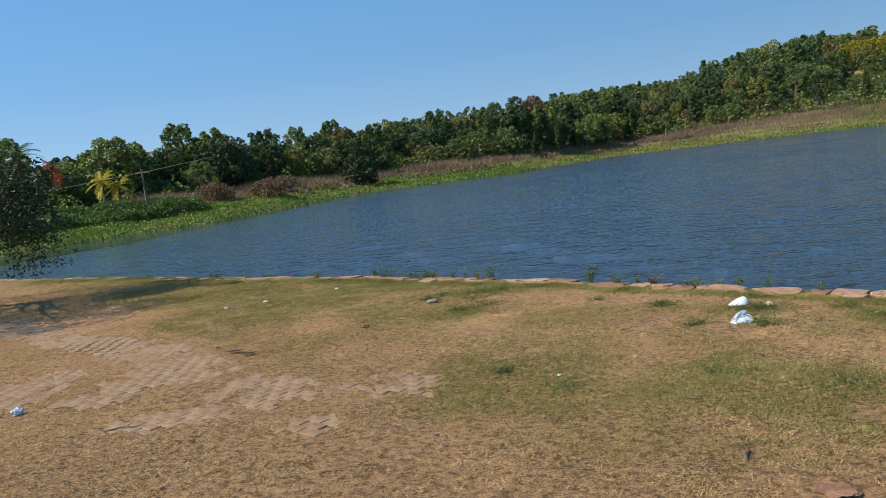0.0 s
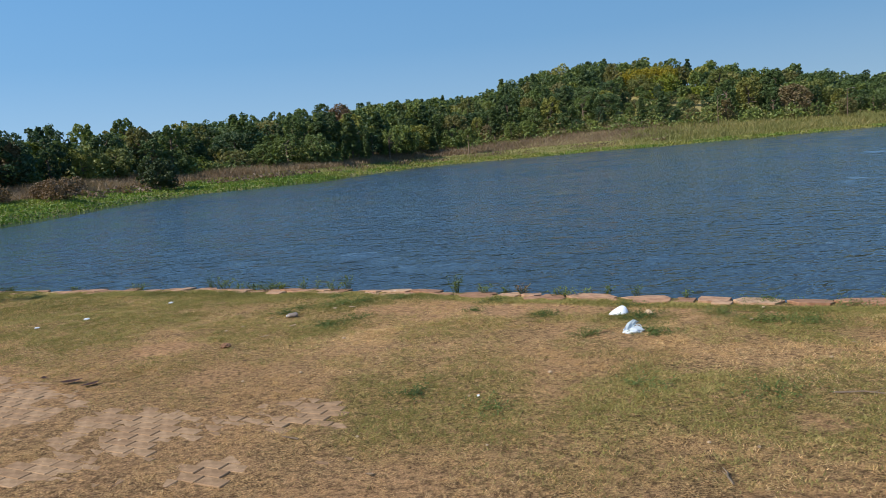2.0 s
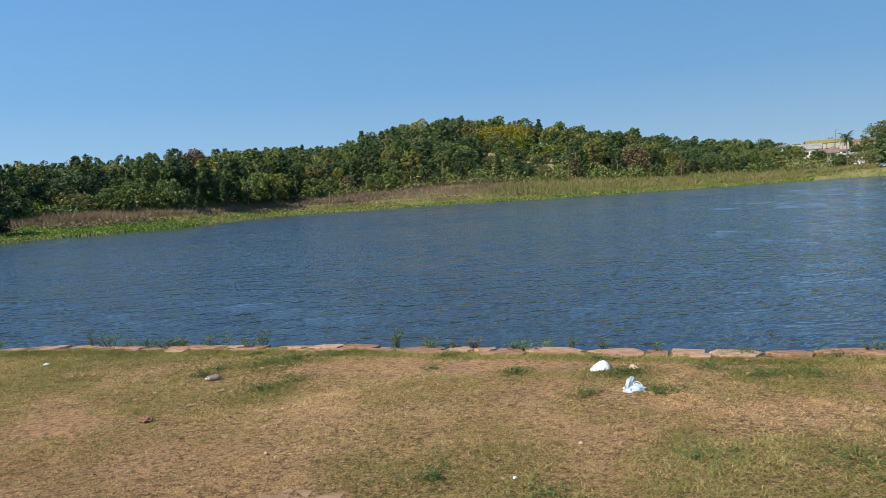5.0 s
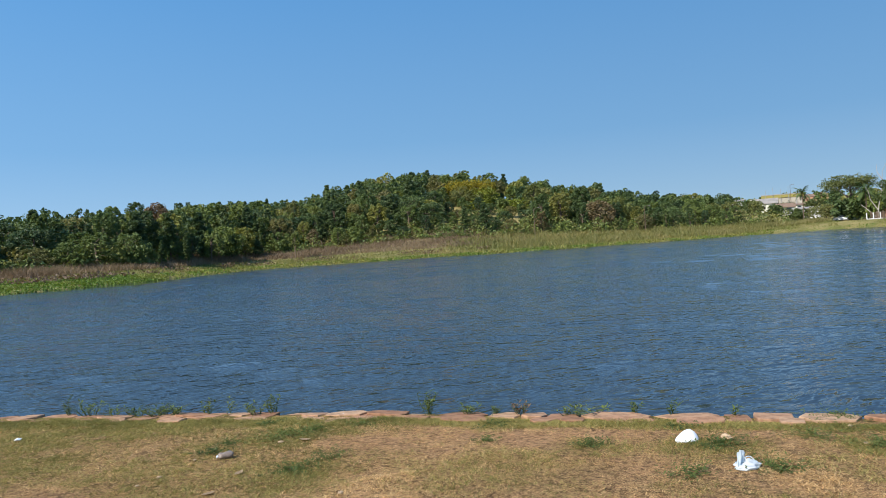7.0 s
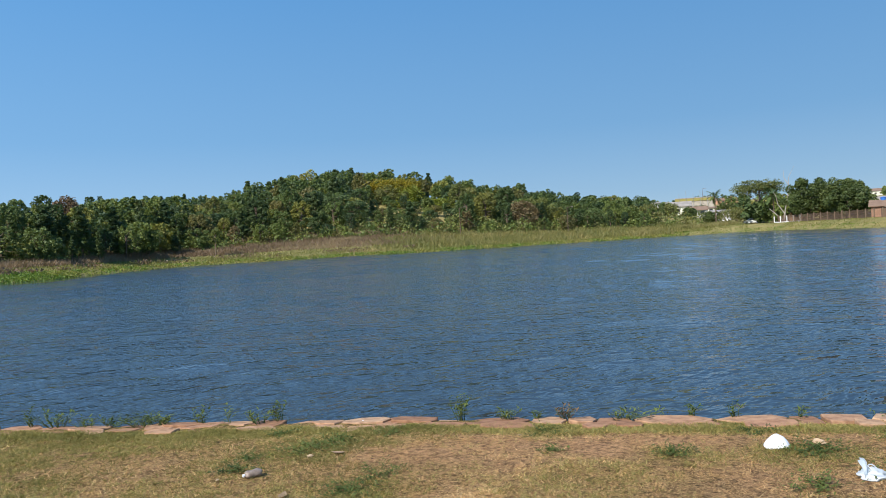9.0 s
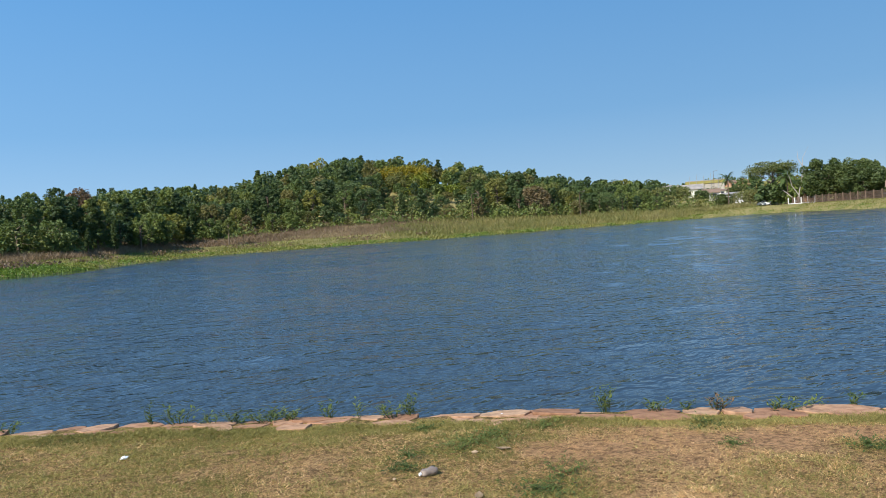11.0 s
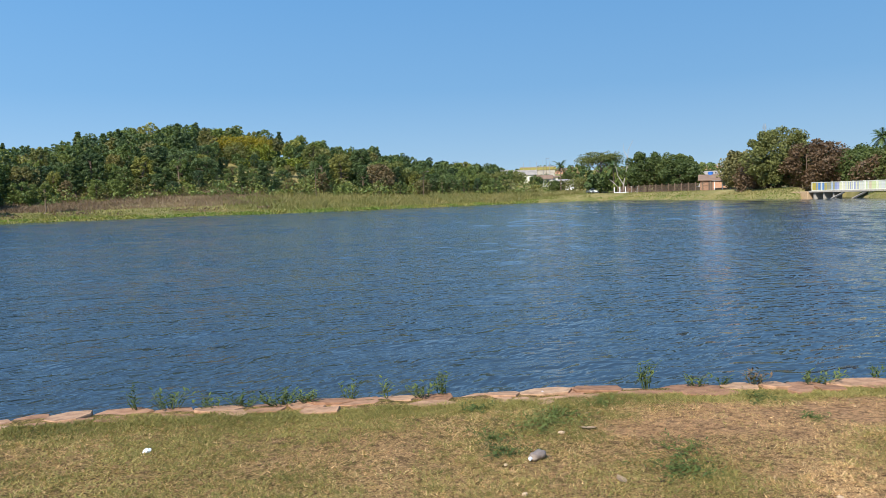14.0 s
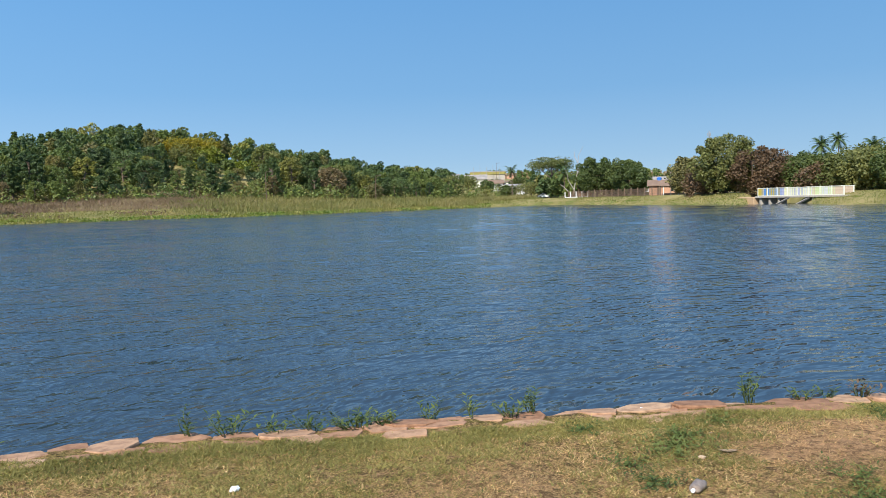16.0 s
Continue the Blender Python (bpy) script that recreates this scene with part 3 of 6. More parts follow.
def build_water():
    """The lake's rippled surface; the mesh coarsens, and its waves lengthen, with distance."""
    rad = [6.0]
    while rad[-1] < 236:
        rad.append(rad[-1] + max(0.075, 0.0088 * rad[-1]))
    rad = np.array(rad)
    bs = np.concatenate([np.arange(-80, -48, 4.0), np.arange(-46, 82, 0.42), np.arange(84, 126, 4.0)])
    gb, gr = np.meshgrid(bs, rad, indexing="ij")
    x, y = polar(gb, gr)
    z = np.zeros_like(x)
    rs = random.Random(23)
    bend = 0.8 * vnoise(x, y, 0.25, 62)
    for i in range(9):
        wl = 0.45 * 1.2 ** i
        a = rs.gauss(0.12, 0.4)
        envelope = 0.3 + 1.0 * vnoise(x, y, 0.45 / wl, 63 + i)
        z += 0.0032 * wl * envelope * np.sin((x * math.sin(a) + y * math.cos(a) + bend) * 2 * math.pi / wl + rs.uniform(0, 6.28)) * np.clip(1.6 - 4 * 0.0088 * gr / wl, 0, 1) * np.clip((30 - gr) / 15, 0, 1)
    # farther out the chop is one of broken, crossing crests
    lam = np.log2(np.maximum(0.24, 1.8 * np.maximum(0.075, 0.0088 * gr)) / 0.24)
    chop = np.zeros_like(x)
    for k in range(5):
        wgt = np.clip(1 - np.abs(lam - k), 0, 1)
        wl = 0.24 * 2 ** k
        for i, (a, amp, long) in enumerate(((0.15, 0.13, 3.0), (0.75, 0.12, 3.0), (-0.55, 0.07, 2.2), (1.25, 0.09, 2.2))):
            u, v = x * math.sin(a) + y * math.cos(a), x * math.cos(a) - y * math.sin(a)
            chop += wgt * amp * wl * (vnoise(u / wl, v / (wl * long), 1.0, 40 + 4 * k + i) - 0.5)
    z += chop * (0.8 + 0.4 * vnoise(x, y, 0.05, 60)) * np.interp(gr, [6, 14, 30, 60, 140], [0.0, 0.1, 0.40, 0.5, 0.5])
    lee = np.interp(gb, [-45, -36, -30, -25, -22, -18, -13, -8, -3, 0, 3, 6, 9], [13, 14, 13, 8, 6, 7, 9, 5, 8, 14, 8, 2, 0])
    off_shore = np.interp(gb, SH_B, SH_D) - gr + 3.0 * (vnoise(x, y, 0.12, 64) - 0.5)
    calm = np.clip((off_shore - lee) / 2.0, 0.07, 1)
    calm = np.where(lee > 0.1, calm, 1.0) * (0.8 + 0.4 * vnoise(x, y, 0.04, 65))
    z *= calm
    v = np.stack([x, y, z], -1).reshape(-1, 3)
    idx = np.arange(len(v)).reshape(x.shape)
    f = np.stack([idx[:-1, :-1], idx[1:, :-1], idx[1:, 1:], idx[:-1, 1:]], -1).reshape(-1, 4)[:, ::-1]
    me = mesh_of("water", v, f, M_water, True)
    calm = calm * np.interp(gr, [6, 14, 30, 70], [1.05, 1.15, 1.1, 1.05])
    put_float(me, "ruffle", calm.reshape(-1))
    tagged(new("water", me), "wind-rippled dark blue lake water", "lake", kind="structure")


build_water()


# ---- trees ----
def crown_points(lobes, per, r, flat=1.0):
    """Points and outward directions on the shells of a crown's lobes (x, y, z, radius)."""
    pts, outs = [], []
    for x, y, z, rad in lobes:
        d = r.normal(size=(per, 3))
        d[:, 2] += 0.25
        d /= np.linalg.norm(d, axis=1, keepdims=True)
        p = np.array([x, y, z]) + d * (rad * (0.55 + 0.6 * r.beta(2.2, 1.6, per)))[:, None] * np.array([1, 1, flat])
        pts.append(p)
        outs.append(d)
    return np.concatenate(pts), np.concatenate(outs)


def round_lobes(r, n, width, low, high, fine=1.0):
    lobes = []
    for i in range(n):
        u = (i + 0.5) / n
        z = low + (high - low) * (0.12 + 0.8 * u)
        prof = math.sin(math.pi * (0.18 + 0.72 * u)) ** 0.7
        ang, rr = i * 2.4 + r.uniform(-0.5, 0.5), width * prof * r.uniform(0.35, 0.78) * (1.7 - 0.7 * fine)
        lobes.append((rr * math.cos(ang), rr * math.sin(ang), z, width * fine * r.uniform(0.24, 0.56) * (0.7 + 0.3 * prof)))
    return lobes


def limb_mesh(lobes, base_r, trunk_top, sides=6):
    """Tapered trunk with a limb into most lobes."""
    bm = bmesh.new()
    lean = 0.04 * trunk_top
    tube(bm, [(0, 0, -0.4), (lean * 0.3, 0, trunk_top * 0.4), (lean, lean * 0.5, trunk_top)], [base_r * 1.25, base_r * 0.85, base_r * 0.5], sides)
    for i, (x, y, z, rad) in enumerate(lobes):
        if i % (2 if len(lobes) < 24 else 4) == 0:
            s = trunk_top * (0.45 + 0.5 * min(1, i / len(lobes)))
            tube(bm, [(lean * 0.6, 0, s), (x * 0.5, y * 0.5, (s + z) / 2 - 0.1), (x, y, z)], [base_r * 0.45, base_r * 0.28, base_r * 0.08], 5)
    return bm


def make_tree(name, loc, label, category, mat, seed, height=9.0, width=3.2, low=1.6, lobes=15, per=145, leaf=0.28, group="", flat=1.0, trunk_mat=None, fine=1.0):
    r = np.random.default_rng(seed)
    ob = thing(name, loc, label, category, group)
    lb = round_lobes(r, lobes, width, low, height - width * 0.35 * fine, fine)
    pts, outs = crown_points(lb, int(per * 1.9), r, flat)
    v, f = sprays(pts, leaf * 0.76, r, 0.1, 0.6, outs)
    part("trunk", limb_mesh(lb, 0.02 * height + 0.03, height * 0.7), trunk_mat or M_bark, ob)
    part("crown", mesh_of("crown", v, f, mat), mat, ob)
    return ob


def make_layered(name, loc, label, category, mat, seed, height=10.5, width=2.4, group=""):
    """A tall tree with uneven whorls of foliage round a straight stem."""
    r = np.random.default_rng(seed)
    ob = thing(name, loc, label, category, group)
    pts = []
    lobes = []
    for i in range(26):
        u = (i + r.uniform(-0.8, 0.8)) / 25
        z = height * (0.22 + 0.72 * u)
        a = i * 2.4 + r.uniform(-0.6, 0.6)
        rad = width * (1.05 - 0.8 * u) * r.uniform(0.45, 1.15)
        for k in (0.35, 0.8):
            lobes.append((rad * k * math.cos(a), rad * k * math.sin(a), z + (0.30 * k - 0.05) * rad + r.uniform(-0.15, 0.15), (0.34 - 0.12 * k) * width * r.uniform(0.7, 1.25) * (1.1 - 0.45 * u)))
    lobes.append((0, 0, height * 0.95, width * 0.16))
    pts, outs = crown_points(lobes, 52, r, 0.75)
    v, f = sprays(pts, 0.26, r, 0.25, 0.5, outs)
    bm = bmesh.new()
    tube(bm, [(0, 0, -0.4), (0.05, 0, height * 0.5), (0, 0.05, height * 0.97)], [0.22, 0.14, 0.03], 6)
    for x, y, z, rad in lobes[1::2]:
        tube(bm, [(0, 0, max(0.5, z - 0.6)), (x, y, z)], [0.05, 0.02], 4)
    part("trunk", bm, M_bark, ob)
    part("crown", mesh_of("crown", v, f, mat), mat, ob)
    return ob


def rise(x, y, top):
    """How tall a tree must be at x, y to reach the height top."""
    return top - stand(x, y)[2]


def make_palm(name, loc, label, seed, height=8.0, mat=None, fronds=16, length=2.6):
    r = np.random.default_rng(seed)
    ob = thing(name, loc, label, "palm tree")
    bm = bmesh.new()
    tube(bm, [(0, 0, -0.4), (0.1, 0, height * 0.5), (0.05, 0.1, height)], [0.2, 0.15, 0.13], 7)
    part("trunk", bm, M_bark, ob)
    for i in range(fronds):
        a, up = i * 2.4, -0.8 + 2.6 * i / fronds
        d = np.array([math.cos(a), math.sin(a), 0])
        ts = np.linspace(0.04, 1, 15)
        mid = np.array([0.05, 0.1, height]) + d * (ts * length * r.uniform(0.85, 1.1))[:, None]
        mid[:, 2] += length * (up * ts - (0.45 + 0.35 * abs(up)) * ts ** 2)
        verts, faces = [], []
        sd = np.array([-d[1], d[0], 0])
        verts = [p for p in mid]
        for k in range(len(ts) - 1):
            p, q = mid[k], mid[k + 1]
            ll = 0.75 * math.sin(math.pi * min(0.95, 0.15 + 0.8 * ts[k])) * length / 2.6
            for sgn in (-1, 1):
                verts.append(p + sd * sgn * ll + d * ll * 0.45 - np.array([0, 0, ll * 0.25]))
                faces.append((k, k + 1, len(verts) - 1))
        part("frond", mesh_of("frond", verts, faces, mat or M_palm), None, ob)
    return ob


def wood_tree(b, rad, label, seed, height, width, low, lobes, per, fine, mat=None):
    return make_tree("broadleaf_tree", far_point(b, rad), label, "tree", mat or M_leaf, seed, height, width, low, lobes, per, 0.25, fine=fine)


KINDS = [
    wood_tree(-30, 86, "dense rounded green broadleaf tree in the lakeside wood", 11, 8.6, 3.4, 0.6, 44, 52, 0.55),
    wood_tree(-22, 92, "dense rounded green broadleaf tree in the lakeside wood", 12, 7.4, 3.6, 0.4, 46, 50, 0.52),
    wood_tree(-14, 130, "tall loose-crowned green tree in the lakeside wood", 13, 10.2, 2.5, 1.0, 46, 48, 0.50),
    wood_tree(4, 165, "broad spreading green tree in the lakeside wood", 14, 8.0, 4.1, 0.8, 50, 48, 0.50),
    wood_tree(-6, 135, "slender upright green tree in the lakeside wood", 17, 9.8, 1.9, 0.8, 36, 48, 0.55),
    wood_tree(10, 196, "open ragged green tree in the lakeside wood", 18, 9.0, 3.2, 0.8, 38, 44, 0.42),
    make_layered("tiered_tree", far_point(6, 185), "tall dark blue-green tree with tiered foliage", "tree", M_pine, 15),
    make_layered("tiered_tree", far_point(16, 235), "slender dark tree with tiered foliage", "tree", M_pine, 16, 9.8, 1.9),
]
for k in KINDS:
    k["group"] = "trees of the lakeside wood"

FR_B = [-42, -30, -24, -20, -16, -10, 0, 10, 20, 30, 40, 47]
FR_D = [24, 30, 34, 42, 38, 30, 30, 36, 39, 37, 34, 30]


def plant(kind, b, r, size, turn):
    x, y, z = far_point(b, r)
    m = Matrix.LocRotScale((x, y, z - 0.1), Euler((random.uniform(-0.06, 0.06), random.uniform(-0.06, 0.06), turn)), (size * random.uniform(0.95, 1.35), size * random.uniform(0.95, 1.35), size * random.uniform(0.82, 1.12)))
    return copy_thing(kind, m)


def build_wood():
    """Single trees along the wood's front and on its skyline; those between as one mass."""
    r = np.random.default_rng(21)
    count = 0
    spots = []
    for row in range(14):
        b = -43.0
        while b < 43.5:
            sh, front, wid = np.interp(b, SH_B, SH_D), np.interp(b, FR_B, FR_D), np.interp(b, WID_B, WID_D)
            depth = front + row * 5.8 + r.uniform(-1.8, 1.8)
            rad = sh + depth
            b += math.degrees((4.3 if b < -10 else 5.0 if row < 3 else 5.8) / rad) * r.uniform(0.8, 1.25)
            if depth < wid + 6 and b < 43.5:
                last = depth + 5.8 > wid + 4
                spots.append((b, rad, row, last))
    r.shuffle(spots)
    spots.sort(key=lambda s: 0 if s[2] == 0 or s[3] else 1 + s[2])
    far_v, far_f, far_t, off = [], [], [], 0
    for b, rad, row, last in spots:
        # lower growth before the trees that stand out
        low = any(abs(b - cb) < cw and c0 < rad < c1 for cb, cw, c0, c1 in ((24.6, 2.3, 192, 238), (27.6, 1.6, 186, 228), (1.0, 1.6, 160, 184), (24.6, 1.2, 195, 215)))
        if abs(b - 24.3) < 1.4 and 230 < rad < 243:
            continue
        if count < 290:
            u = r.random()
            tier = (0.5 if last else 0.24) if 0 < b < 27 else 0.10 if -12 < b <= 0 else 0.0
            kind = KINDS[6 + int(r.integers(2))] if u < tier else KINDS[int(r.integers(6))]
            size = r.uniform(0.42, 0.8) if row == 0 else r.uniform(0.78, 1.08)
            if last:
                size = r.uniform(0.85, 1.02)
            if b > 36:
                size *= 0.85
            if b < -10:
                size *= 0.9
            plant(KINDS[int(r.integers(2))] if low else kind, b, rad, size * (0.5 if low else 1), r.uniform(0, 6.28))
            count += 1
            continue
        x, y, z = far_point(b, rad)
        size = r.uniform(0.75, 1.05) * (0.8 if b > 36 else 1) * (0.5 if low else 1)
        lb = round_lobes(r, 22, r.uniform(2.6, 3.9), 1.0, r.uniform(6.6, 8.8), 0.6)
        pts, outs = crown_points(lb, 46, r)
        v, f = sprays(pts * size, 0.33, r, 0.1, 0.6, outs)
        far_f.append(f + off)
        far_v.append(v + np.array([x, y, z]))
        off += len(v)
        far_t.append(np.full(len(v), r.random()))
    me = mesh_of("hillside_wood", np.concatenate(far_v), np.concatenate(far_f), M_leaf_stuff)
    put_float(me, "tint", np.concatenate(far_t))
    tagged(new("hillside_wood", me), "dense mixed green wood covering the hillside", "woodland", kind="stuff")


build_wood()

# single trees that stand out of the wood
make_tree("flowering_tree", stand(95.7, 218.0), "large round tree covered in mustard-yellow blossom", "tree", M_yellow, 31, rise(95.7, 218.0, 22.8), 9.0, 0.5, 70, 100, 0.34, fine=0.5)
make_tree("lime_tree", stand(103.5, 203.5), "rounded yellow-green tree at the wood's edge", "tree", M_lime, 32, rise(103.5, 203.5, 15.1), 5.4, 0.3, 14, 140, 0.38)
make_tree("lime_tree", stand(92.0, 206.0), "fresh green tree below the yellow-flowering one", "tree", M_lime, 33, rise(92.0, 206.0, 14.0), 5.2, 0.3, 14, 140, 0.38)
make_tree("lime_bush", stand(96.5, 209.5), "rounded fresh green bush below a yellow-flowering tree", "bush", M_lime, 44, 6.0, 4.6, 0.2, 12, 130, 0.32)
make_tree("lime_bush", stand(88.5, 209.0), "rounded fresh green bush below a yellow-flowering tree", "bush", M_olive, 45, 6.0, 4.6, 0.2, 12, 130, 0.32)
make_tree("lime_bush", stand(118.5, 187.0), "low bright green bush behind the maize", "bush", M_lime, 34, 4.2, 2.6, 0.3, 10, 100, 0.3)
make_tree("brown_domed_tree", stand(1.7, 186.0), "dark tree with a brownish flat dome above the wood", "tree", M_brown, 35, rise(1.7, 186.0, 16.9), 4.6, 2.0, 14, 110, 0.36)
make_layered("tall_dark_tree", stand(92.5, 262.0), "tallest dark tree on the hill, with tiered foliage", "tree", M_pine, 36, rise(92.5, 262.0, 30.5), 4.2)
make_tree("dark_bush", stand(-22.9, 101.0), "dark dense bush at the lake shore", "bush", M_near_leaf, 37, 4.6, 2.5, 0.1, 34, 80, 0.22, fine=0.6)
make_tree("lone_sapling", stand(31.0, 172.0), "thin sapling standing alone on the shore meadow", "tree", M_meadow, 38, 7.0, 1.6, 2.2, 9, 40, 0.2)
make_tree("green_bush", stand(-29.9, 62.0), "low green bush on the marshy bank", "bush", M_weed, 39, 1.5, 1.2, 0.1, 9, 120, 0.13)
make_tree("russet_shrub", stand(-31.4, 71.0), "russet dry shrub behind the marsh", "bush", M_brown, 40, 2.2, 2.4, 0.1, 20, 80, 0.14, fine=0.6)
make_tree("russet_shrub", stand(-27.5, 76.0), "russet dry shrub behind the marsh", "bush", M_brown, 46, 2.4, 2.6, 0.1, 20, 80, 0.14, fine=0.6)
make_tree("russet_shrub", stand(-29.4, 84.0), "russet dry shrub behind the marsh", "bush", M_brown, 47, 2.0, 2.2, 0.1, 18, 80, 0.14, fine=0.6)
make_palm("yellow_palm", stand(-38.1, 62.2), "small palm with yellowing fronds", 41, 3.3, M_ypalm, 15, 1.5)
make_palm("yellow_palm", stand(-37.0, 62.9), "small palm with yellowing fronds", 42, 2.7, M_ypalm, 14, 1.4)
make_palm("tall_palm", stand(-49.3, 66.7), "tall dark palm rising above the bank", 43, 6.2, M_palm, 16, 2.6)

# right-hand shore
make_tree("umbrella_tree", stand(172.4, 144.3), "flat-topped umbrella tree with an open crown", "tree", M_olive, 51, 13.5, 7.4, 8.2, 20, 110, 0.32, flat=0.4)
make_tree("drooping_tree", stand(170.5, 150.5), "low olive-green spreading tree beside a parked car", "tree", M_olive, 52, 6.2, 5.6, 1.0, 13, 110, 0.28, flat=0.6)
make_tree("mango_tree", stand(164.1, 122.5), "dense dark mango tree behind the fence", "tree", M_mango, 53, 11.4, 6.0, 0.4, 70, 85, 0.34, fine=0.5)
make_tree("mango_tree", stand(164.3, 113.6), "dense dark mango tree behind the fence", "tree", M_mango, 54, 10.0, 5.8, 0.3, 70, 85, 0.34, fine=0.5)
make_tree("mango_tree", stand(155.5, 107.0), "dense dark mango tree behind the fence", "tree", M_mango, 55, 8.2, 4.6, 0.3, 70, 85, 0.34, fine=0.5)
make_palm("palm", stand(172.5, 159.8), "feathery palm beside low houses", 56, 8.2)
make_palm("palm", stand(168.0, 136.3), "feathery palm among dense trees", 57, 7.2, None, 18, 3.4)
make_palm("palm", stand(169.5, 131.0), "feathery palm among dense trees", 58, 6.4, None, 18, 3.2)
make_tree("round_tree", stand(146.6, 87.2), "bright green rounded tree beside a brick hut", "tree", M_leaf, 59, 9.2, 4.4, 0.3, 18, 200, 0.36)
make_tree("big_shrub_tree", stand(135.6, 73.0), "large olive-green tree over the footbridge", "tree", M_olive, 60, 12.2, 6.2, 0.2, 90, 100, 0.30, fine=0.48)
make_tree("russet_tree", stand(135.2, 66.3), "broad russet-brown half-bare tree by the footbridge", "tree", M_brown, 61, 10.4, 6.0, 0.1, 60, 120, 0.27, fine=0.55)
make_tree("russet_tree", stand(137.0, 77.5), "low russet thicket under a green tree", "bush", M_brown, 62, 6.0, 4.6, 0.1, 18, 220, 0.30)
for i, (tx, ty, th, tw) in enumerate([(137.5, 58.8, 7.4, 4.0), (134, 52.5, 7.0, 3.8), (131, 46.0, 7.4, 4.0), (128, 39.5, 7.8, 4.2), (141, 50, 8.6, 4.2), (125, 33, 8.0, 4.2), (145, 64, 8.2, 4.0), (139, 43, 9.0, 4.2), (136.5, 34.5, 9.2, 4.4)]):
    make_tree("thicket_tree", stand(tx, ty), "olive-green bushy tree behind the lake path", "tree", M_olive if i % 3 else M_mango, 70 + i, th, tw * 1.35, 0.1, 40, 95, 0.31, "thicket behind the footbridge", fine=0.66)
make_tree("dry_thicket", stand(133.0, 55.0), "brown dry thicket behind the footbridge", "bush", M_brown, 82, 5.6, 4.2, 0.2, 14, 180, 0.30)
make_palm("tall_palm", stand(194.3, 72.5), "tall palm rising above the thicket", 83, 10.5, None, 26, 2.5)
make_palm("tall_palm", stand(183.7, 72.6), "tall palm rising above the thicket", 84, 9.2, None, 26, 2.9)
make_palm("tall_palm", stand(167.8, 56.7), "tall palm rising above the thicket", 85, 7.8, None, 26, 2.6)
for i, (tx, ty, th, tw) in enumerate([(150, 168, 4.5, 2.6), (160, 178, 5.0, 3.0), (171, 184, 5.5, 3.2), (180, 186, 5.0, 3.0), (150, 190, 6.5, 3.4), (165, 200, 6.5, 3.4), (190, 210, 7.5, 3.6), (205, 225, 7, 3.6), (181, 178, 4.2, 2.6), (228, 262, 8.5, 4.6), (178, 124, 8, 4), (196.5, 203.0, 4.2, 2.6), (207.0, 199.5, 3.8, 2.6), (213.0, 192.0, 5.0, 3.0), (174.0, 163.0, 4.0, 2.4), (172, 100, 4.2, 3), (168, 92, 7, 3.6), (184, 112, 4.6, 3.2), (160, 84, 7.5, 3.6)]):
    make_tree("garden_tree", stand(tx, ty), "leafy green tree among houses beyond the lake", "tree", M_olive if i % 2 else M_mango, 90 + i, th, tw * 1.3, 0.2, 13, 100, 0.32, "trees among the houses")


def dead_tree(x, y):
    ob = thing("dead_tree", stand(x, y), "bare bleached dead tree with forked trunk", "tree")
    bm = bmesh.new()
    tube(bm, [(0, 0, -0.3), (0.2, -0.3, 3), (0.5, -1.0, 6.5), (0.8, -1.2, 9.5), (0.6, -1.5, 11.5), (1.4, -2.6, 14.2)], [0.18, 0.13, 0.09, 0.07, 0.05, 0.02], 7)
    part("trunk", bm, M_dead, ob)
    for pts, rad in (([(0.1, -0.2, 2.2), (-0.6, 1.2, 4.8), (-0.9, 1.4, 6.8), (-1.2, 2.0, 8.2)], [0.12, 0.08, 0.06, 0.02]),
                     ([(0.8, -1.2, 9.5), (0.5, -0.2, 11.4), (0.4, -0.2, 13.4)], [0.11, 0.07, 0.02]),
                     ([(0.5, -1.0, 6.5), (1.0, -2.2, 8.3), (1.2, -2.8, 9.6)], [0.1, 0.06, 0.02]),
                     ([(0.0, 0.4, 0.6), (-0.8, 2.6, 3.0), (-1.0, 3.6, 3.8)], [0.12, 0.08, 0.04])):
        part("limb", tube(bmesh.new(), pts, rad, 6), M_dead, ob)


dead_tree(165.3, 131.2)


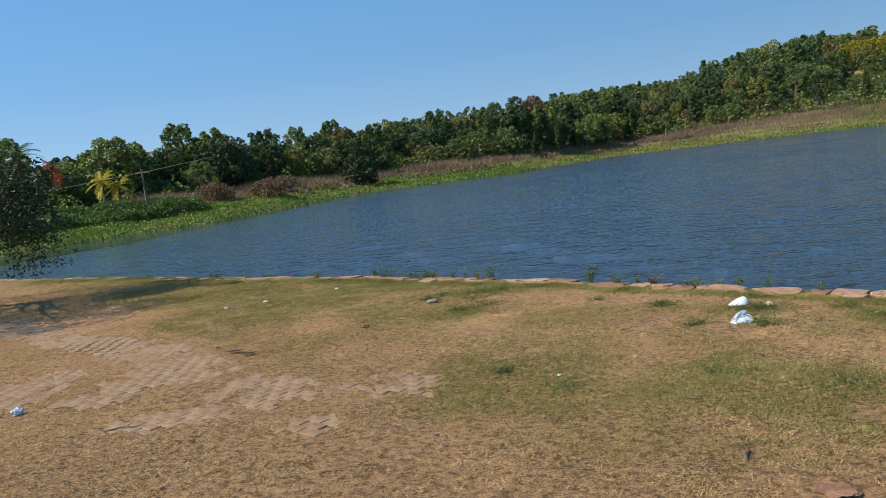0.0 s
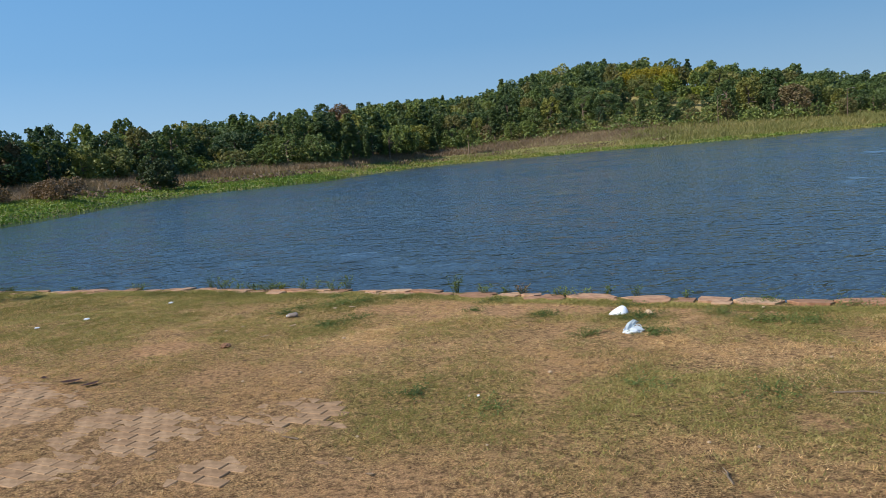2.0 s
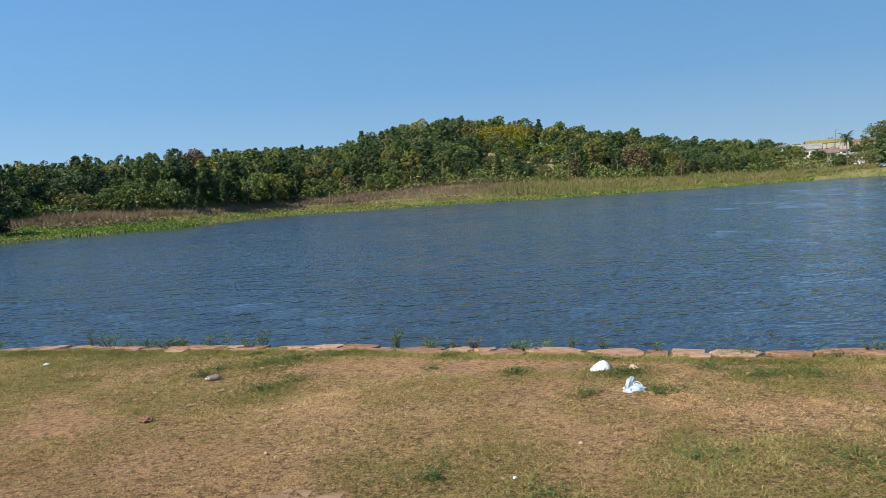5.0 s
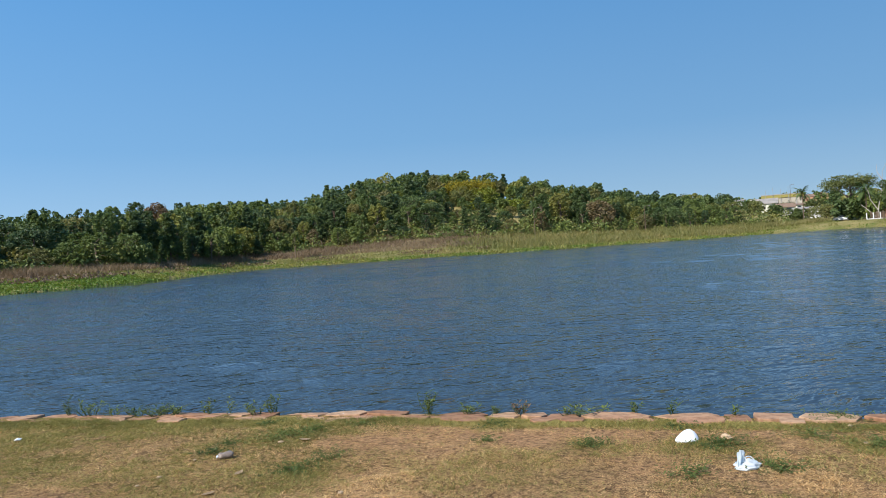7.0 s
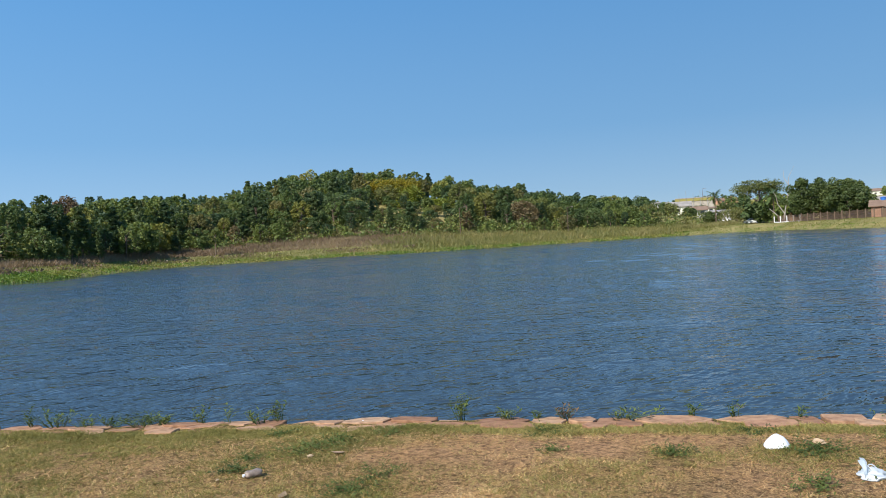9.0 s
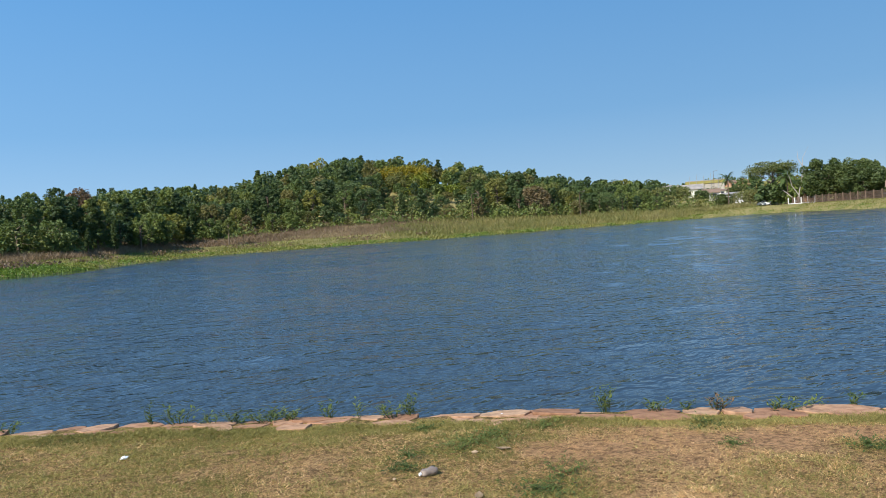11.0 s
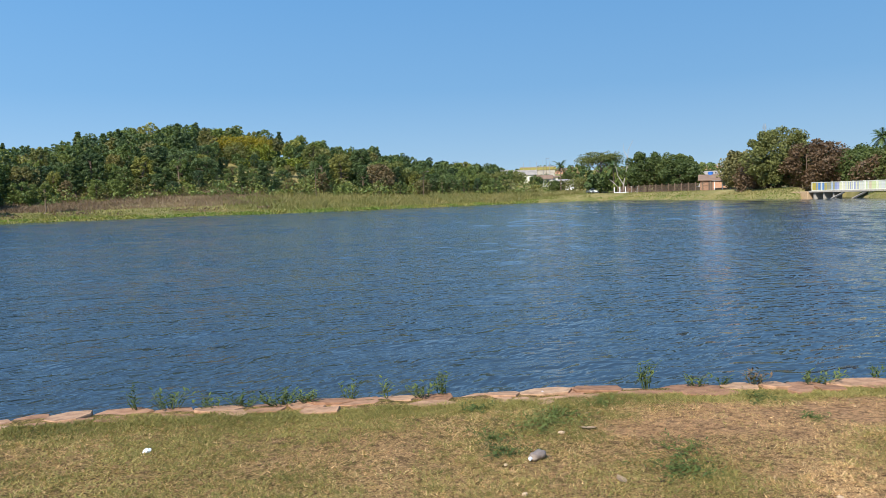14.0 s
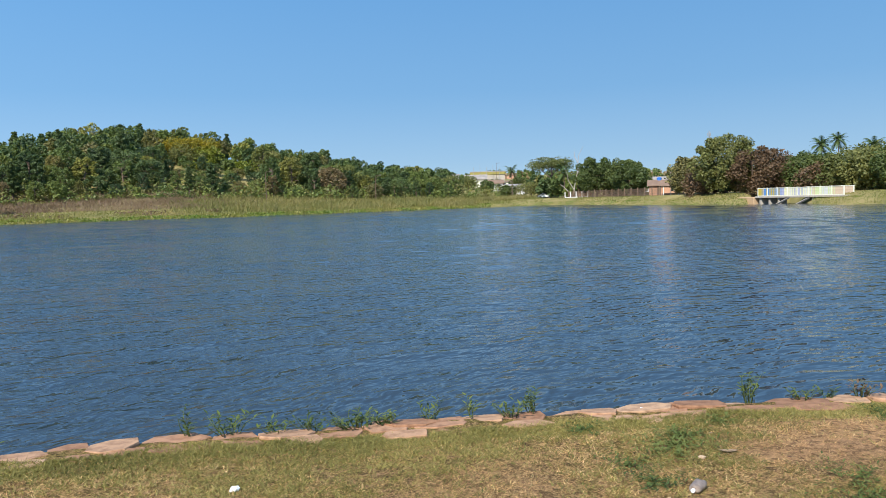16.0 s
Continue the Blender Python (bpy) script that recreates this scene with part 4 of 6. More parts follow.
def weeping_tree():
    """The bottlebrush on the lawn: drooping dark sprays and red brushes."""
    r = np.random.default_rng(5)
    x, y = -11.05, 11.1
    ob = thing("weeping_tree", (x, y, float(near_z(x, y))), "dark weeping bottlebrush tree with a few red blossoms on the lawn", "tree")
    # the last ten lobes stay out of view, added to spread the lawn's shadow
    lobes = [(0.3, -0.2, 2.3, 0.9), (1.2, 0.1, 2.2, 0.8), (1.7, -0.1, 1.9, 0.7), (-0.7, 0.4, 2.4, 1.0), (0.2, 1.0, 2.2, 0.9), (-0.3, -1.2, 2.1, 0.9), (0.9, 0.8, 2.5, 0.8), (1.0, -0.9, 2.0, 0.8), (-1.4, -0.4, 2.0, 0.9), (1.9, 0.5, 1.7, 0.55), (2.1, -0.5, 1.6, 0.5), (0.2, 0.1, 2.8, 0.6), (0.2, -2.0, 2.2, 0.9), (0.9, -2.4, 2.0, 0.8), (-0.2, -3.0, 2.1, 0.9), (0.6, -3.5, 1.8, 0.8), (-1.0, -2.2, 2.2, 1.0), (1.5, -2.5, 2.7, 0.8), (1.5, -3.6, 2.5, 0.8), (0.8, -4.4, 2.4, 0.8), (0.5, -3.0, 3.2, 0.8), (-0.6, -1.0, 3.2, 0.9)]
    pts, outs = crown_points(lobes, 900, r)
    hang = []
    for i in range(150):
        a, rad = r.uniform(0, 6.28), r.uniform(1.4, 2.5)
        px, py, top = rad * math.cos(a), rad * math.sin(a), r.uniform(1.3, 2.0)
        for j in range(22):
            hang.append((px + r.normal() * 0.05 + 0.06 * math.sin(j * 0.3 + i), py + r.normal() * 0.05, top - j * 0.05 * r.uniform(0.8, 1.1)))
    allp = np.concatenate([pts, np.array(hang)])
    allp = allp[allp[:, 2] > 0.55]
    v, f = sprays(allp, 0.055, r, -0.5, 0.26)
    part("trunk", limb_mesh(lobes, 0.11, 1.7), M_bark, ob)
    part("crown", mesh_of("crown", v, f, M_near_leaf), None, ob)
    for bx, by, bz in ((2.75, 0.0, 2.62), (2.83, 0.05, 2.50), (2.92, 0.0, 2.40), (2.98, -0.05, 2.33)):
        d = r.normal(size=(90, 3)) * np.array([0.04, 0.04, 0.05])
        v, f = sprays(np.array([bx, by, bz]) + d, 0.03, r, 0.2, 0.25)
        part("blossom", mesh_of("blossom", v, f, M_red), None, ob, "red bottlebrush blossom")
    bm = bmesh.new()
    tube(bm, [(1.2, 0.1, 1.9), (2.0, 0.1, 2.35), (2.75, 0.0, 2.6), (2.98, -0.05, 2.35)], [0.03, 0.02, 0.012, 0.006], 5)
    part("branch", bm, M_bark, ob)
    tw = r.uniform(0, 1, 260)[:, None]
    base = np.array([1.6, 0.1, 2.15]) * (1 - tw) + np.array([2.9, 0.0, 2.5]) * tw + r.normal(size=(260, 3)) * np.array([0.16, 0.16, 0.2])
    v, f = sprays(base, 0.075, r, -0.3, 0.28)
    part("leaves", mesh_of("leaves", v, f, M_near_leaf), None, ob)


weeping_tree()


# ---- low growth of the far shore ----
def scatter(n, b0, b1, s0, s1, r, thin=None):
    """Random places on the far bank; s0, s1 are numbers or tables of depth by bearing."""
    b = r.uniform(b0, b1, n)
    lo = np.interp(b, *s0) if isinstance(s0, tuple) else np.full(n, float(s0))
    hi = np.interp(b, *s1) if isinstance(s1, tuple) else np.full(n, float(s1))
    s = lo + (hi - lo) * r.random(n)
    rad = np.interp(b, SH_B, SH_D) + s
    x, y = polar(b, rad)
    dry = (b < 63.9) | (b > 67.9) | (s > 14)
    b, rad, x, y = b[dry], rad[dry], x[dry], y[dry]
    if thin is not None:
        keep = vnoise(x, y, thin[0], 13) > thin[1]
        b, rad, x, y = b[keep], rad[keep], x[keep], y[keep]
    return np.stack([x, y, np.maximum(far_z(b, rad), -0.05)], 1), rad


def low_stuff(name, v, f, mat, tint, label, category):
    me = mesh_of(name, v, f, mat)
    put_float(me, "tint", tint)
    tagged(new(name, me), label, category, kind="stuff")


def build_low_growth():
    r = np.random.default_rng(33)
    fr = ([-45, -36, -25, -12, -4, 2, 8, 20, 45, 50, 75], [7, 8, 14, 17, 14, 8, 5, 3.5, 3.5, 3, 4])
    p, rad = scatter(26000, -44, 76, -1.0, fr, r)
    p2, rad2 = scatter(26000, -44, 2, -1.2, fr, r)
    p, rad = np.concatenate([p, p2]), np.concatenate([rad, rad2])
    p[:, 2] += r.uniform(0, 0.28, len(p)) * (0.5 + vnoise(p[:, 0], p[:, 1], 0.4, 3))
    bb = np.degrees(np.arctan2(p[:, 0] - CX, p[:, 1] - CY))
    v, f = sprays(p, (0.05 + rad * 0.00095) * np.where(bb > 46, 0.55, 1.0), r, 0.7, 0.5)
    low_stuff("marsh_plants", v, f, M_fringe, np.repeat(np.clip(vnoise(p[:, 0], p[:, 1], 0.35, 5) * 0.75 + 0.38 * np.clip((bb + 6) / 18, 0, 1), 0, 1), 3), "bright green marsh plants along the water's edge", "plants")
    md = ([-45, -25, -10, 0, 27, 30, 45, 50, 76], [16, 16, 17, 19, 20, 10, 10, 12, 12])
    p, rad = scatter(52000, -44, 76, fr, md, r)
    bb = np.degrees(np.arctan2(p[:, 0] - CX, p[:, 1] - CY))
    v, f = blades(p, (0.28 + rad * 0.0005) * np.where(bb > 50, 0.45, 1.0) * (0.5 + vnoise(p[:, 0], p[:, 1], 0.5, 15)), 0.04 + rad * 0.0006, r, 0.6)
    low_stuff("meadow_grass", v, f, M_meadow, np.repeat(vnoise(p[:, 0], p[:, 1], 0.12, 6), 3), "yellow-green rough meadow grass", "grass")
    fr2 = (FR_B, [d + 5 for d in FR_D])
    p, rad = scatter(90000, -30, 30, md, fr2, r)
    bb = np.degrees(np.arctan2(p[:, 0] - CX, p[:, 1] - CY))
    p = p[r.random(len(p)) > np.clip((bb - 23) / 7, 0, 1)]
    rad = np.hypot(p[:, 0] - CX, p[:, 1] - CY)
    h = 0.85 * (0.55 + 0.75 * vnoise(p[:, 0], p[:, 1], 0.22, 7))
    v, f = blades(p, h * np.where(rad < 130, 1.25, 0.85), 0.03 + rad * 0.00045, r, 0.7)
    low_stuff("tall_grass", v, f, M_tallgrass, np.repeat(vnoise(p[:, 0], p[:, 1], 0.15, 8) * 0.7 + 0.3 * r.random(len(p)), 3), "brown dry tall grass in front of the wood", "grass")
    p, rad = scatter(7000, -30, 26, 7, 15, r, (0.22, 0.62))
    p[:, 2] += r.uniform(0, 0.8, len(p))
    v, f = sprays(p, 0.22, r, 0.4, 0.5)
    low_stuff("tussocks", v, f, M_tallgrass, np.repeat(r.random(len(p)) * 0.3, 3), "dark brown tussocks on the meadow", "grass")
    mz0 = ([24, 28, 34, 47, 50], [13, 8, 7, 7, 12])
    mz1 = ([24, 28, 40, 47, 50], [30, 40, 38, 32, 18])
    p, rad = scatter(34000, 22, 49.5, mz0, mz1, r)
    bb = np.degrees(np.arctan2(p[:, 0] - CX, p[:, 1] - CY))
    p = p[r.random(len(p)) < np.clip((bb - 22) / 6, 0.05, 1)]
    rad = np.hypot(p[:, 0] - CX, p[:, 1] - CY)
    v, f = blades(p, 1.0 * (0.6 + 0.7 * vnoise(p[:, 0], p[:, 1], 0.4, 16)), 0.07 + rad * 0.0005, r, 0.8)
    low_stuff("maize_field", v, f, M_maize, np.repeat(0.6 * r.random(len(p)) + 0.4 * vnoise(p[:, 0], p[:, 1], 0.2, 9), 3), "ripening yellow-green maize field on the far bank", "crop")
    p, rad = scatter(22000, -42, -24, 6.5, 15.5, r)
    p[:, 2] += 1.5 * r.random(len(p)) ** 0.7 * (0.45 + 0.75 * vnoise(p[:, 0], p[:, 1], 0.45, 14))
    v, f = sprays(p, 0.15, r, 0.5, 0.42)
    low_stuff("reed_bed", v, f, M_reed, np.repeat(0.6 * r.random(len(p)) + 0.4 * vnoise(p[:, 0], p[:, 1], 0.5, 4), 3), "dense dark green leafy reeds on the marshy bank", "reeds")
    p, rad = scatter(46000, -44, 47, (FR_B, [d - 6 for d in FR_D]), (FR_B, [d + 8 for d in FR_D]), r)
    p[:, 2] += 4.2 * r.random(len(p)) ** 0.8 * np.clip(vnoise(p[:, 0], p[:, 1], 0.3, 2) * 1.5 - 0.35, 0.05, 1)
    v, f = sprays(p, 0.20 + 0.0006 * rad, r, 0.2, 0.55)
    low_stuff("undergrowth", v, f, M_leaf_stuff, np.repeat(np.clip(0.42 + 0.56 * vnoise(p[:, 0], p[:, 1], 0.35, 10), 0, 0.98), 3), "tangled green undergrowth at the wood's edge", "undergrowth")


build_low_growth()


# ---- footbridge, car, fence, lamps, houses on the far shore ----
def frame_at(x, y, z, ux, uy):
    """A pose whose x axis runs along (ux, uy)."""
    return Matrix.Translation((x, y, z)) @ Matrix.Rotation(math.atan2(uy, ux), 4, "Z")


RAIL_COLORS = [("ochre_paint", (0.46, 0.36, 0.06)), ("blue_rail_paint", (0.10, 0.24, 0.50)), ("lilac_paint", (0.36, 0.38, 0.52)), ("pale_yellow_paint", (0.70, 0.68, 0.42)), ("pale_grey_paint", (0.62, 0.62, 0.58)), ("lime_paint", (0.58, 0.64, 0.34)), ("peach_paint", (0.62, 0.48, 0.34))]
RAIL_MATS = [plain_mat(n, tuple(v * 0.85 for v in c), c, 1.0, 0.7, 0.05) for n, c in RAIL_COLORS]


def footbridge():
    length, wide = 18.4, 1.8
    ob = new("footbridge")
    ob.matrix_basis = frame_at(123.6, 61.6, 1.3, 114.3 - 124.1, 43.4 - 62.8)
    tagged(ob, "concrete footbridge with colourfully painted railings over an inlet", "footbridge")
    part("deck", box(bmesh.new(), (-0.6, -0.2, -0.28), (length + 0.6, wide + 0.2, 0.0), 0.03), M_concrete, ob)
    for x, w in ((0.2, 0.5), (2.4, 0.35), (4.6, 0.3), (12.0, 0.4)):
        part("pier", box(bmesh.new(), (x, 0.1, -2.2), (x + w, wide - 0.1, -0.28), 0.02), M_concrete, ob)
    for x in (6.0, 10.5):
        bm = bmesh.new()
        tube(bm, [(x - 2.0, 0.0, -1.5), (x + 1.2, 0.0, -0.3)], [0.16, 0.16], 4)
        part("brace", bm, M_concrete, ob)
    part("abutment", box(bmesh.new(), (-4.4, -0.4, -1.9), (-0.6, wide + 0.6, -0.1), 0.1), M_earth, ob)
    part("abutment", box(bmesh.new(), (12.4, 0.3, -2.0), (length + 4, wide + 0.6, -0.3), 0.1), M_earth, ob)
    bar = bmesh.new()
    box(bar, (-0.045, -0.02, 0.1), (0.045, 0.02, 1.3))
    bar_me = bpy.data.meshes.new("bar")
    bar.to_mesh(bar_me)
    bar.free()
    bars = []
    for mt in RAIL_MATS:
        me = bar_me.copy()
        me.materials.append(mt)
        bars.append(me)
    r = random.Random(3)
    for side in (0.0, wide):
        part("rail", box(bmesh.new(), (0, side - 0.05, 1.28), (length, side + 0.05, 1.38), 0.01), M_cream, ob)
        part("rail", box(bmesh.new(), (0, side - 0.04, 0.02), (length, side + 0.04, 0.12), 0.01), M_cream, ob)
        for i in range(9):
            x = length * i / 8
            part("post", box(bmesh.new(), (x - 0.07, side - 0.07, 0), (x + 0.07, side + 0.07, 1.42), 0.01), M_cream, ob)
        n = 140
        for i in range(n):
            u = (i + 0.5) / n
            c = min(6, max(0, int(u * 7 + r.uniform(-0.7, 0.7) + 0.9 * math.sin(u * 21))))
            b = part("bar", bars[c], None, ob)
            b.location = (length * u, side, 0)


footbridge()


def parked_car(x, y, ux, uy):
    ob = new("parked_car")
    ob.matrix_basis = frame_at(*stand(x, y), ux, uy)
    tagged(ob, "white hatchback car parked beside an olive-green tree", "car")
    prof = [(-1.95, 0.35), (-2.0, 0.7), (-1.85, 0.95), (-1.2, 1.02), (-0.6, 1.42), (0.75, 1.46), (1.6, 1.0), (1.95, 0.9), (2.0, 0.35)]
    bm = bmesh.new()
    rows = []
    for yy, k in ((-0.84, 0.93), (-0.74, 1.0), (0.74, 1.0), (0.84, 0.93)):
        rows.append([bm.verts.new((px * (0.98 if k < 1 else 1), yy * (1 - 0.12 * max(0, pz - 0.95) / 0.5), 0.35 + (pz - 0.35) * k)) for px, pz in prof])
    for a, b in zip(rows, rows[1:]):
        for i in range(len(prof) - 1):
            bm.faces.new((a[i], a[i + 1], b[i + 1], b[i]))
        bm.faces.new((a[0], b[0], b[-1], a[-1]))
    bm.faces.new(rows[0][::-1])
    bm.faces.new(rows[-1])
    part("body", bm, M_carpaint, ob)
    for s in (-1, 1):
        bm = bmesh.new()
        vs = [bm.verts.new((px, s * 0.80, pz)) for px, pz in ((-1.0, 1.03), (-0.5, 1.34), (0.65, 1.37), (1.3, 1.03))]
        vt = [bm.verts.new((v.co.x, s * 0.835, v.co.z)) for v in vs]
        bm.faces.new(vt if s > 0 else vt[::-1])
        for i in range(4):
            bm.faces.new((vs[i], vs[(i + 1) % 4], vt[(i + 1) % 4], vt[i]))
        part("side_window", bm, M_dark, ob)
    for a, b in (((-1.25, 1.05), (-0.66, 1.40)), ((0.85, 1.43), (1.55, 1.04))):
        bm = bmesh.new()
        vs = [bm.verts.new((px, yy, pz + 0.012)) for (px, pz), yy in ((a, -0.62), (a, 0.62), (b, 0.58), (b, -0.58))]
        bm.faces.new(vs)
        bmesh.ops.solidify(bm, geom=bm.faces[:], thickness=0.02)
        part("windscreen", bm, M_dark, ob)
    for wx in (-1.25, 1.25):
        for s in (-1, 1):
            bm = bmesh.new()
            bmesh.ops.create_cone(bm, cap_ends=True, segments=18, radius1=0.31, radius2=0.31, depth=0.2, matrix=Matrix.Translation((wx, s * 0.78, 0.31)) @ Matrix.Rotation(radians(90), 4, "X"))
            wheel = part("wheel", bm, M_tyre, ob)
            bm = bmesh.new()
            bmesh.ops.create_cone(bm, cap_ends=True, segments=14, radius1=0.19, radius2=0.17, depth=0.03, matrix=Matrix.Translation((wx, s * 0.89, 0.31)) @ Matrix.Rotation(radians(90), 4, "X"))
            part("rim", bm, M_metal, wheel)
    for s in (-1, 1):
        part("headlight", box(bmesh.new(), (1.9, s * 0.6 - 0.14, 0.68), (2.01, s * 0.6 + 0.14, 0.82), 0.02), M_foam, ob)
        part("tail_light", box(bmesh.new(), (-2.01, s * 0.66 - 0.1, 0.72), (-1.9, s * 0.66 + 0.1, 0.92), 0.02), M_red, ob)


parked_car(168.6, 144.0, 0.75, -0.66)


def wire_fence(x0, y0, x1, y1, bays):
    ob = new("wire_fence")
    ob.matrix_basis = frame_at(*stand(x0, y0), x1 - x0, y1 - y0)
    tagged(ob, "long rusty wire-mesh fence on concrete posts", "fence")
    step = math.hypot(x1 - x0, y1 - y0) / bays
    wires = bmesh.new()
    for i in range(14):
        box(wires, (step * (i + 0.5) / 14 - 0.03, -0.012, 0.05), (step * (i + 0.5) / 14 + 0.03, 0.012, 1.75))
    for z in (0.1, 0.6, 1.1, 1.7):
        box(wires, (0, -0.015, z), (step, 0.015, z + 0.04))
    me = bpy.data.meshes.new("wire_mesh")
    wires.to_mesh(me)
    wires.free()
    me.materials.append(M_rust)
    for i in range(bays + 1):
        part("post", box(bmesh.new(), (step * i - 0.09, -0.09, -0.4), (step * i + 0.09, 0.09, 2.0), 0.02), M_stick, ob)
        if i < bays:
            p = part("wire_mesh", me, None, ob)
            p.location = (step * i, 0, 0)


wire_fence(163.2, 131.3, 145.0, 92.9, 15)


def low_frame(x0, y0, x1, y1):
    """The white concrete frame before the fence."""
    ob = new("concrete_frame")
    ob.matrix_basis = frame_at(*stand(x0, y0), x1 - x0, y1 - y0)
    tagged(ob, "white-painted low concrete kerb with short posts", "low wall")
    n = math.hypot(x1 - x0, y1 - y0)
    part("kerb", box(bmesh.new(), (0, -0.12, -0.2), (n, 0.12, 0.28), 0.02), M_white, ob)
    for i in range(5):
        part("post", box(bmesh.new(), (n * i / 4 - 0.1, -0.1, 0.28), (n * i / 4 + 0.1, 0.1, 1.7), 0.02), M_white, ob)


low_frame(162.6, 132.0, 159.8, 122.5)


def lamp_post(x, y, h, label):
    ob = thing("lamp_post", stand(x, y), label, "street lamp", "lamp posts round the lake")
    part("post", tube(bmesh.new(), [(0, 0, -0.3), (0, 0, h * 0.6), (0, 0, h)], [0.10, 0.08, 0.055], 8), M_rust, ob)
    part("arm", tube(bmesh.new(), [(0, 0, h - 0.1), (0.4, -0.4, h + 0.1), (0.8, -0.8, h + 0.15)], [0.05, 0.045, 0.04], 6), M_rust, ob)
    part("lamp_head", box(bmesh.new(), (0.7, -1.15, h + 0.08), (1.05, -0.65, h + 0.24), 0.04), M_greyroof, ob)


for lx, ly, lh in ((89.2, 164.9, 7.0), (117.0, 157.9, 6.6), (132.3, 66.5, 6.2)):
    lamp_post(lx, ly, lh, "grey steel lamp post on the far bank")
lamp_post(239.8, 227.1, 10.0, "tall floodlight pole above the roofs")


def utility_pole(x, y, h):
    ob = thing("utility_pole", stand(x, y), "leaning wooden utility pole with a sagging wire", "utility pole")
    part("post", tube(bmesh.new(), [(0, 0, -0.3), (-0.1, 0.1, h)], [0.12, 0.09], 8), M_stick, ob)
    part("crossarm", box(bmesh.new(), (-0.7, 0.02, h - 0.35), (0.6, 0.14, h - 0.23), 0.01), M_stick, ob)
    part("wire", tube(bmesh.new(), [(-13, -6, h - 1.0), (-6, -3, h - 0.9), (-0.1, 0.1, h - 0.3), (5, 3, h + 0.4)], [0.03] * 4, 4), M_stick, ob)


utility_pole(-32.3, 59.1, 4.2)


def house(x, y, ux, uy, w, d, h, wall, roof, style, label, openings=2, category="house"):
    """A low house: walls with openings, pitched or flat roof; its front runs along (ux, uy)."""
    ob = new("house")
    ob.matrix_basis = frame_at(*stand(x, y), ux, uy)
    tagged(ob, label, category, "houses beyond the lake")
    bm = box(bmesh.new(), (0, 0, -1.0), (w, d, h))
    if style == "gable":
        for x0 in (0.0, w - 0.15):
            vs = [bm.verts.new(p) for p in ((x0, 0, h), (x0, d, h), (x0, d / 2, h + d * 0.22), (x0 + 0.15, 0, h), (x0 + 0.15, d, h), (x0 + 0.15, d / 2, h + d * 0.22))]
            for idx in ((0, 1, 2), (5, 4, 3), (0, 2, 5, 3), (1, 4, 5, 2)):
                bm.faces.new([vs[i] for i in idx])
    part("wall", bm, wall, ob)
    o = 0.45
    if style == "gable":
        for sgn in (0, 1):
            bm = bmesh.new()
            ye, ze = (-o, h - o * 0.44 + 0.06) if sgn == 0 else (d + o, h - o * 0.44 + 0.06)
            ridge = h + d * 0.22 + 0.06
            top = [bm.verts.new(p) for p in ((-o, ye, ze), (w + o, ye, ze), (w + o, d / 2, ridge), (-o, d / 2, ridge))]
            low = [bm.verts.new(v.co - Vector((0, 0, 0.14))) for v in top]
            bm.faces.new(top if sgn == 0 else top[::-1])
            bm.faces.new(low[::-1] if sgn == 0 else low)
            for i in range(4):
                j = (i + 1) % 4
                bm.faces.new((top[i], low[i], low[j], top[j]) if sgn == 0 else (top[j], low[j], low[i], top[i]))
            part("roof", bm, roof, ob)
    elif style == "shed":
        bm = bmesh.new()
        top = [bm.verts.new(p) for p in ((-o, -o, h + 0.12), (w + o, -o, h + 0.12), (w + o, d + o, h + 0.75), (-o, d + o, h + 0.75))]
        low = [bm.verts.new(v.co - Vector((0, 0, 0.12))) for v in top]
        bm.faces.new(top)
        bm.faces.new(low[::-1])
        for i in range(4):
            j = (i + 1) % 4
            bm.faces.new((top[i], low[i], low[j], top[j]))
        part("roof", bm, roof, ob)
    else:
        part("roof", box(bmesh.new(), (-0.2, -0.2, h + 0.004), (w + 0.2, d + 0.2, h + 0.22), 0.02), roof, ob)
    for i in range(openings):
        cx = w * (i + 0.7) / (openings + 0.4)
        if i == 0:
            part("door", box(bmesh.new(), (cx - 0.45, -0.06, 0), (cx + 0.45, -0.004, min(2.1, h - 0.3)), 0.01), M_rust, ob)
        else:
            win = part("window", box(bmesh.new(), (cx - 0.7, -0.07, 1.0), (cx + 0.7, -0.004, min(2.1, h - 0.3)), 0.02), M_concrete, ob)
            part("pane", box(bmesh.new(), (cx - 0.6, -0.085, 1.08), (cx + 0.6, -0.072, min(2.02, h - 0.38))), M_dark, win)
    return ob


# fronts run along the line of sight's right-hand side
A = (0.68, -0.73)
house(187.0, 183.2, *A, 5.0, 5.0, 2.6, M_white, M_tile, "gable", "white-rendered gabled house with a tiled roof")
house(182.5, 171.0, *A, 6.0, 5.0, 2.5, M_white, M_greyroof, "shed", "long low white outbuilding with a flat sheet roof", 1)
house(173.5, 138.5, *A, 6.5, 5.0, 3.2, M_brick, M_greyroof, "shed", "shed with a low sheet roof behind trees", 2)
house(218.0, 225.0, *A, 9.0, 6.0, 2.1, M_brick, M_tile, "shed", "low brick house with a terracotta roof", 3)
house(224.0, 214.0, *A, 8.0, 6.0, 2.1, M_cream, M_tile, "shed", "low cream house with a terracotta roof", 3)
house(206.0, 214.0, *A, 9.0, 8.0, 3.2, M_cream, M_greyroof, "gable", "cream house with a grey roof among trees", 3)
house(183.0, 205.0, *A, 8.0, 7.0, 3.6, M_white, M_greyroof, "shed", "white house half hidden by trees", 2)
house(174.0, 114.5, *A, 6.5, 5.0, 3.0, M_white, M_greyroof, "gable", "white gabled house seen between the trees", 2)
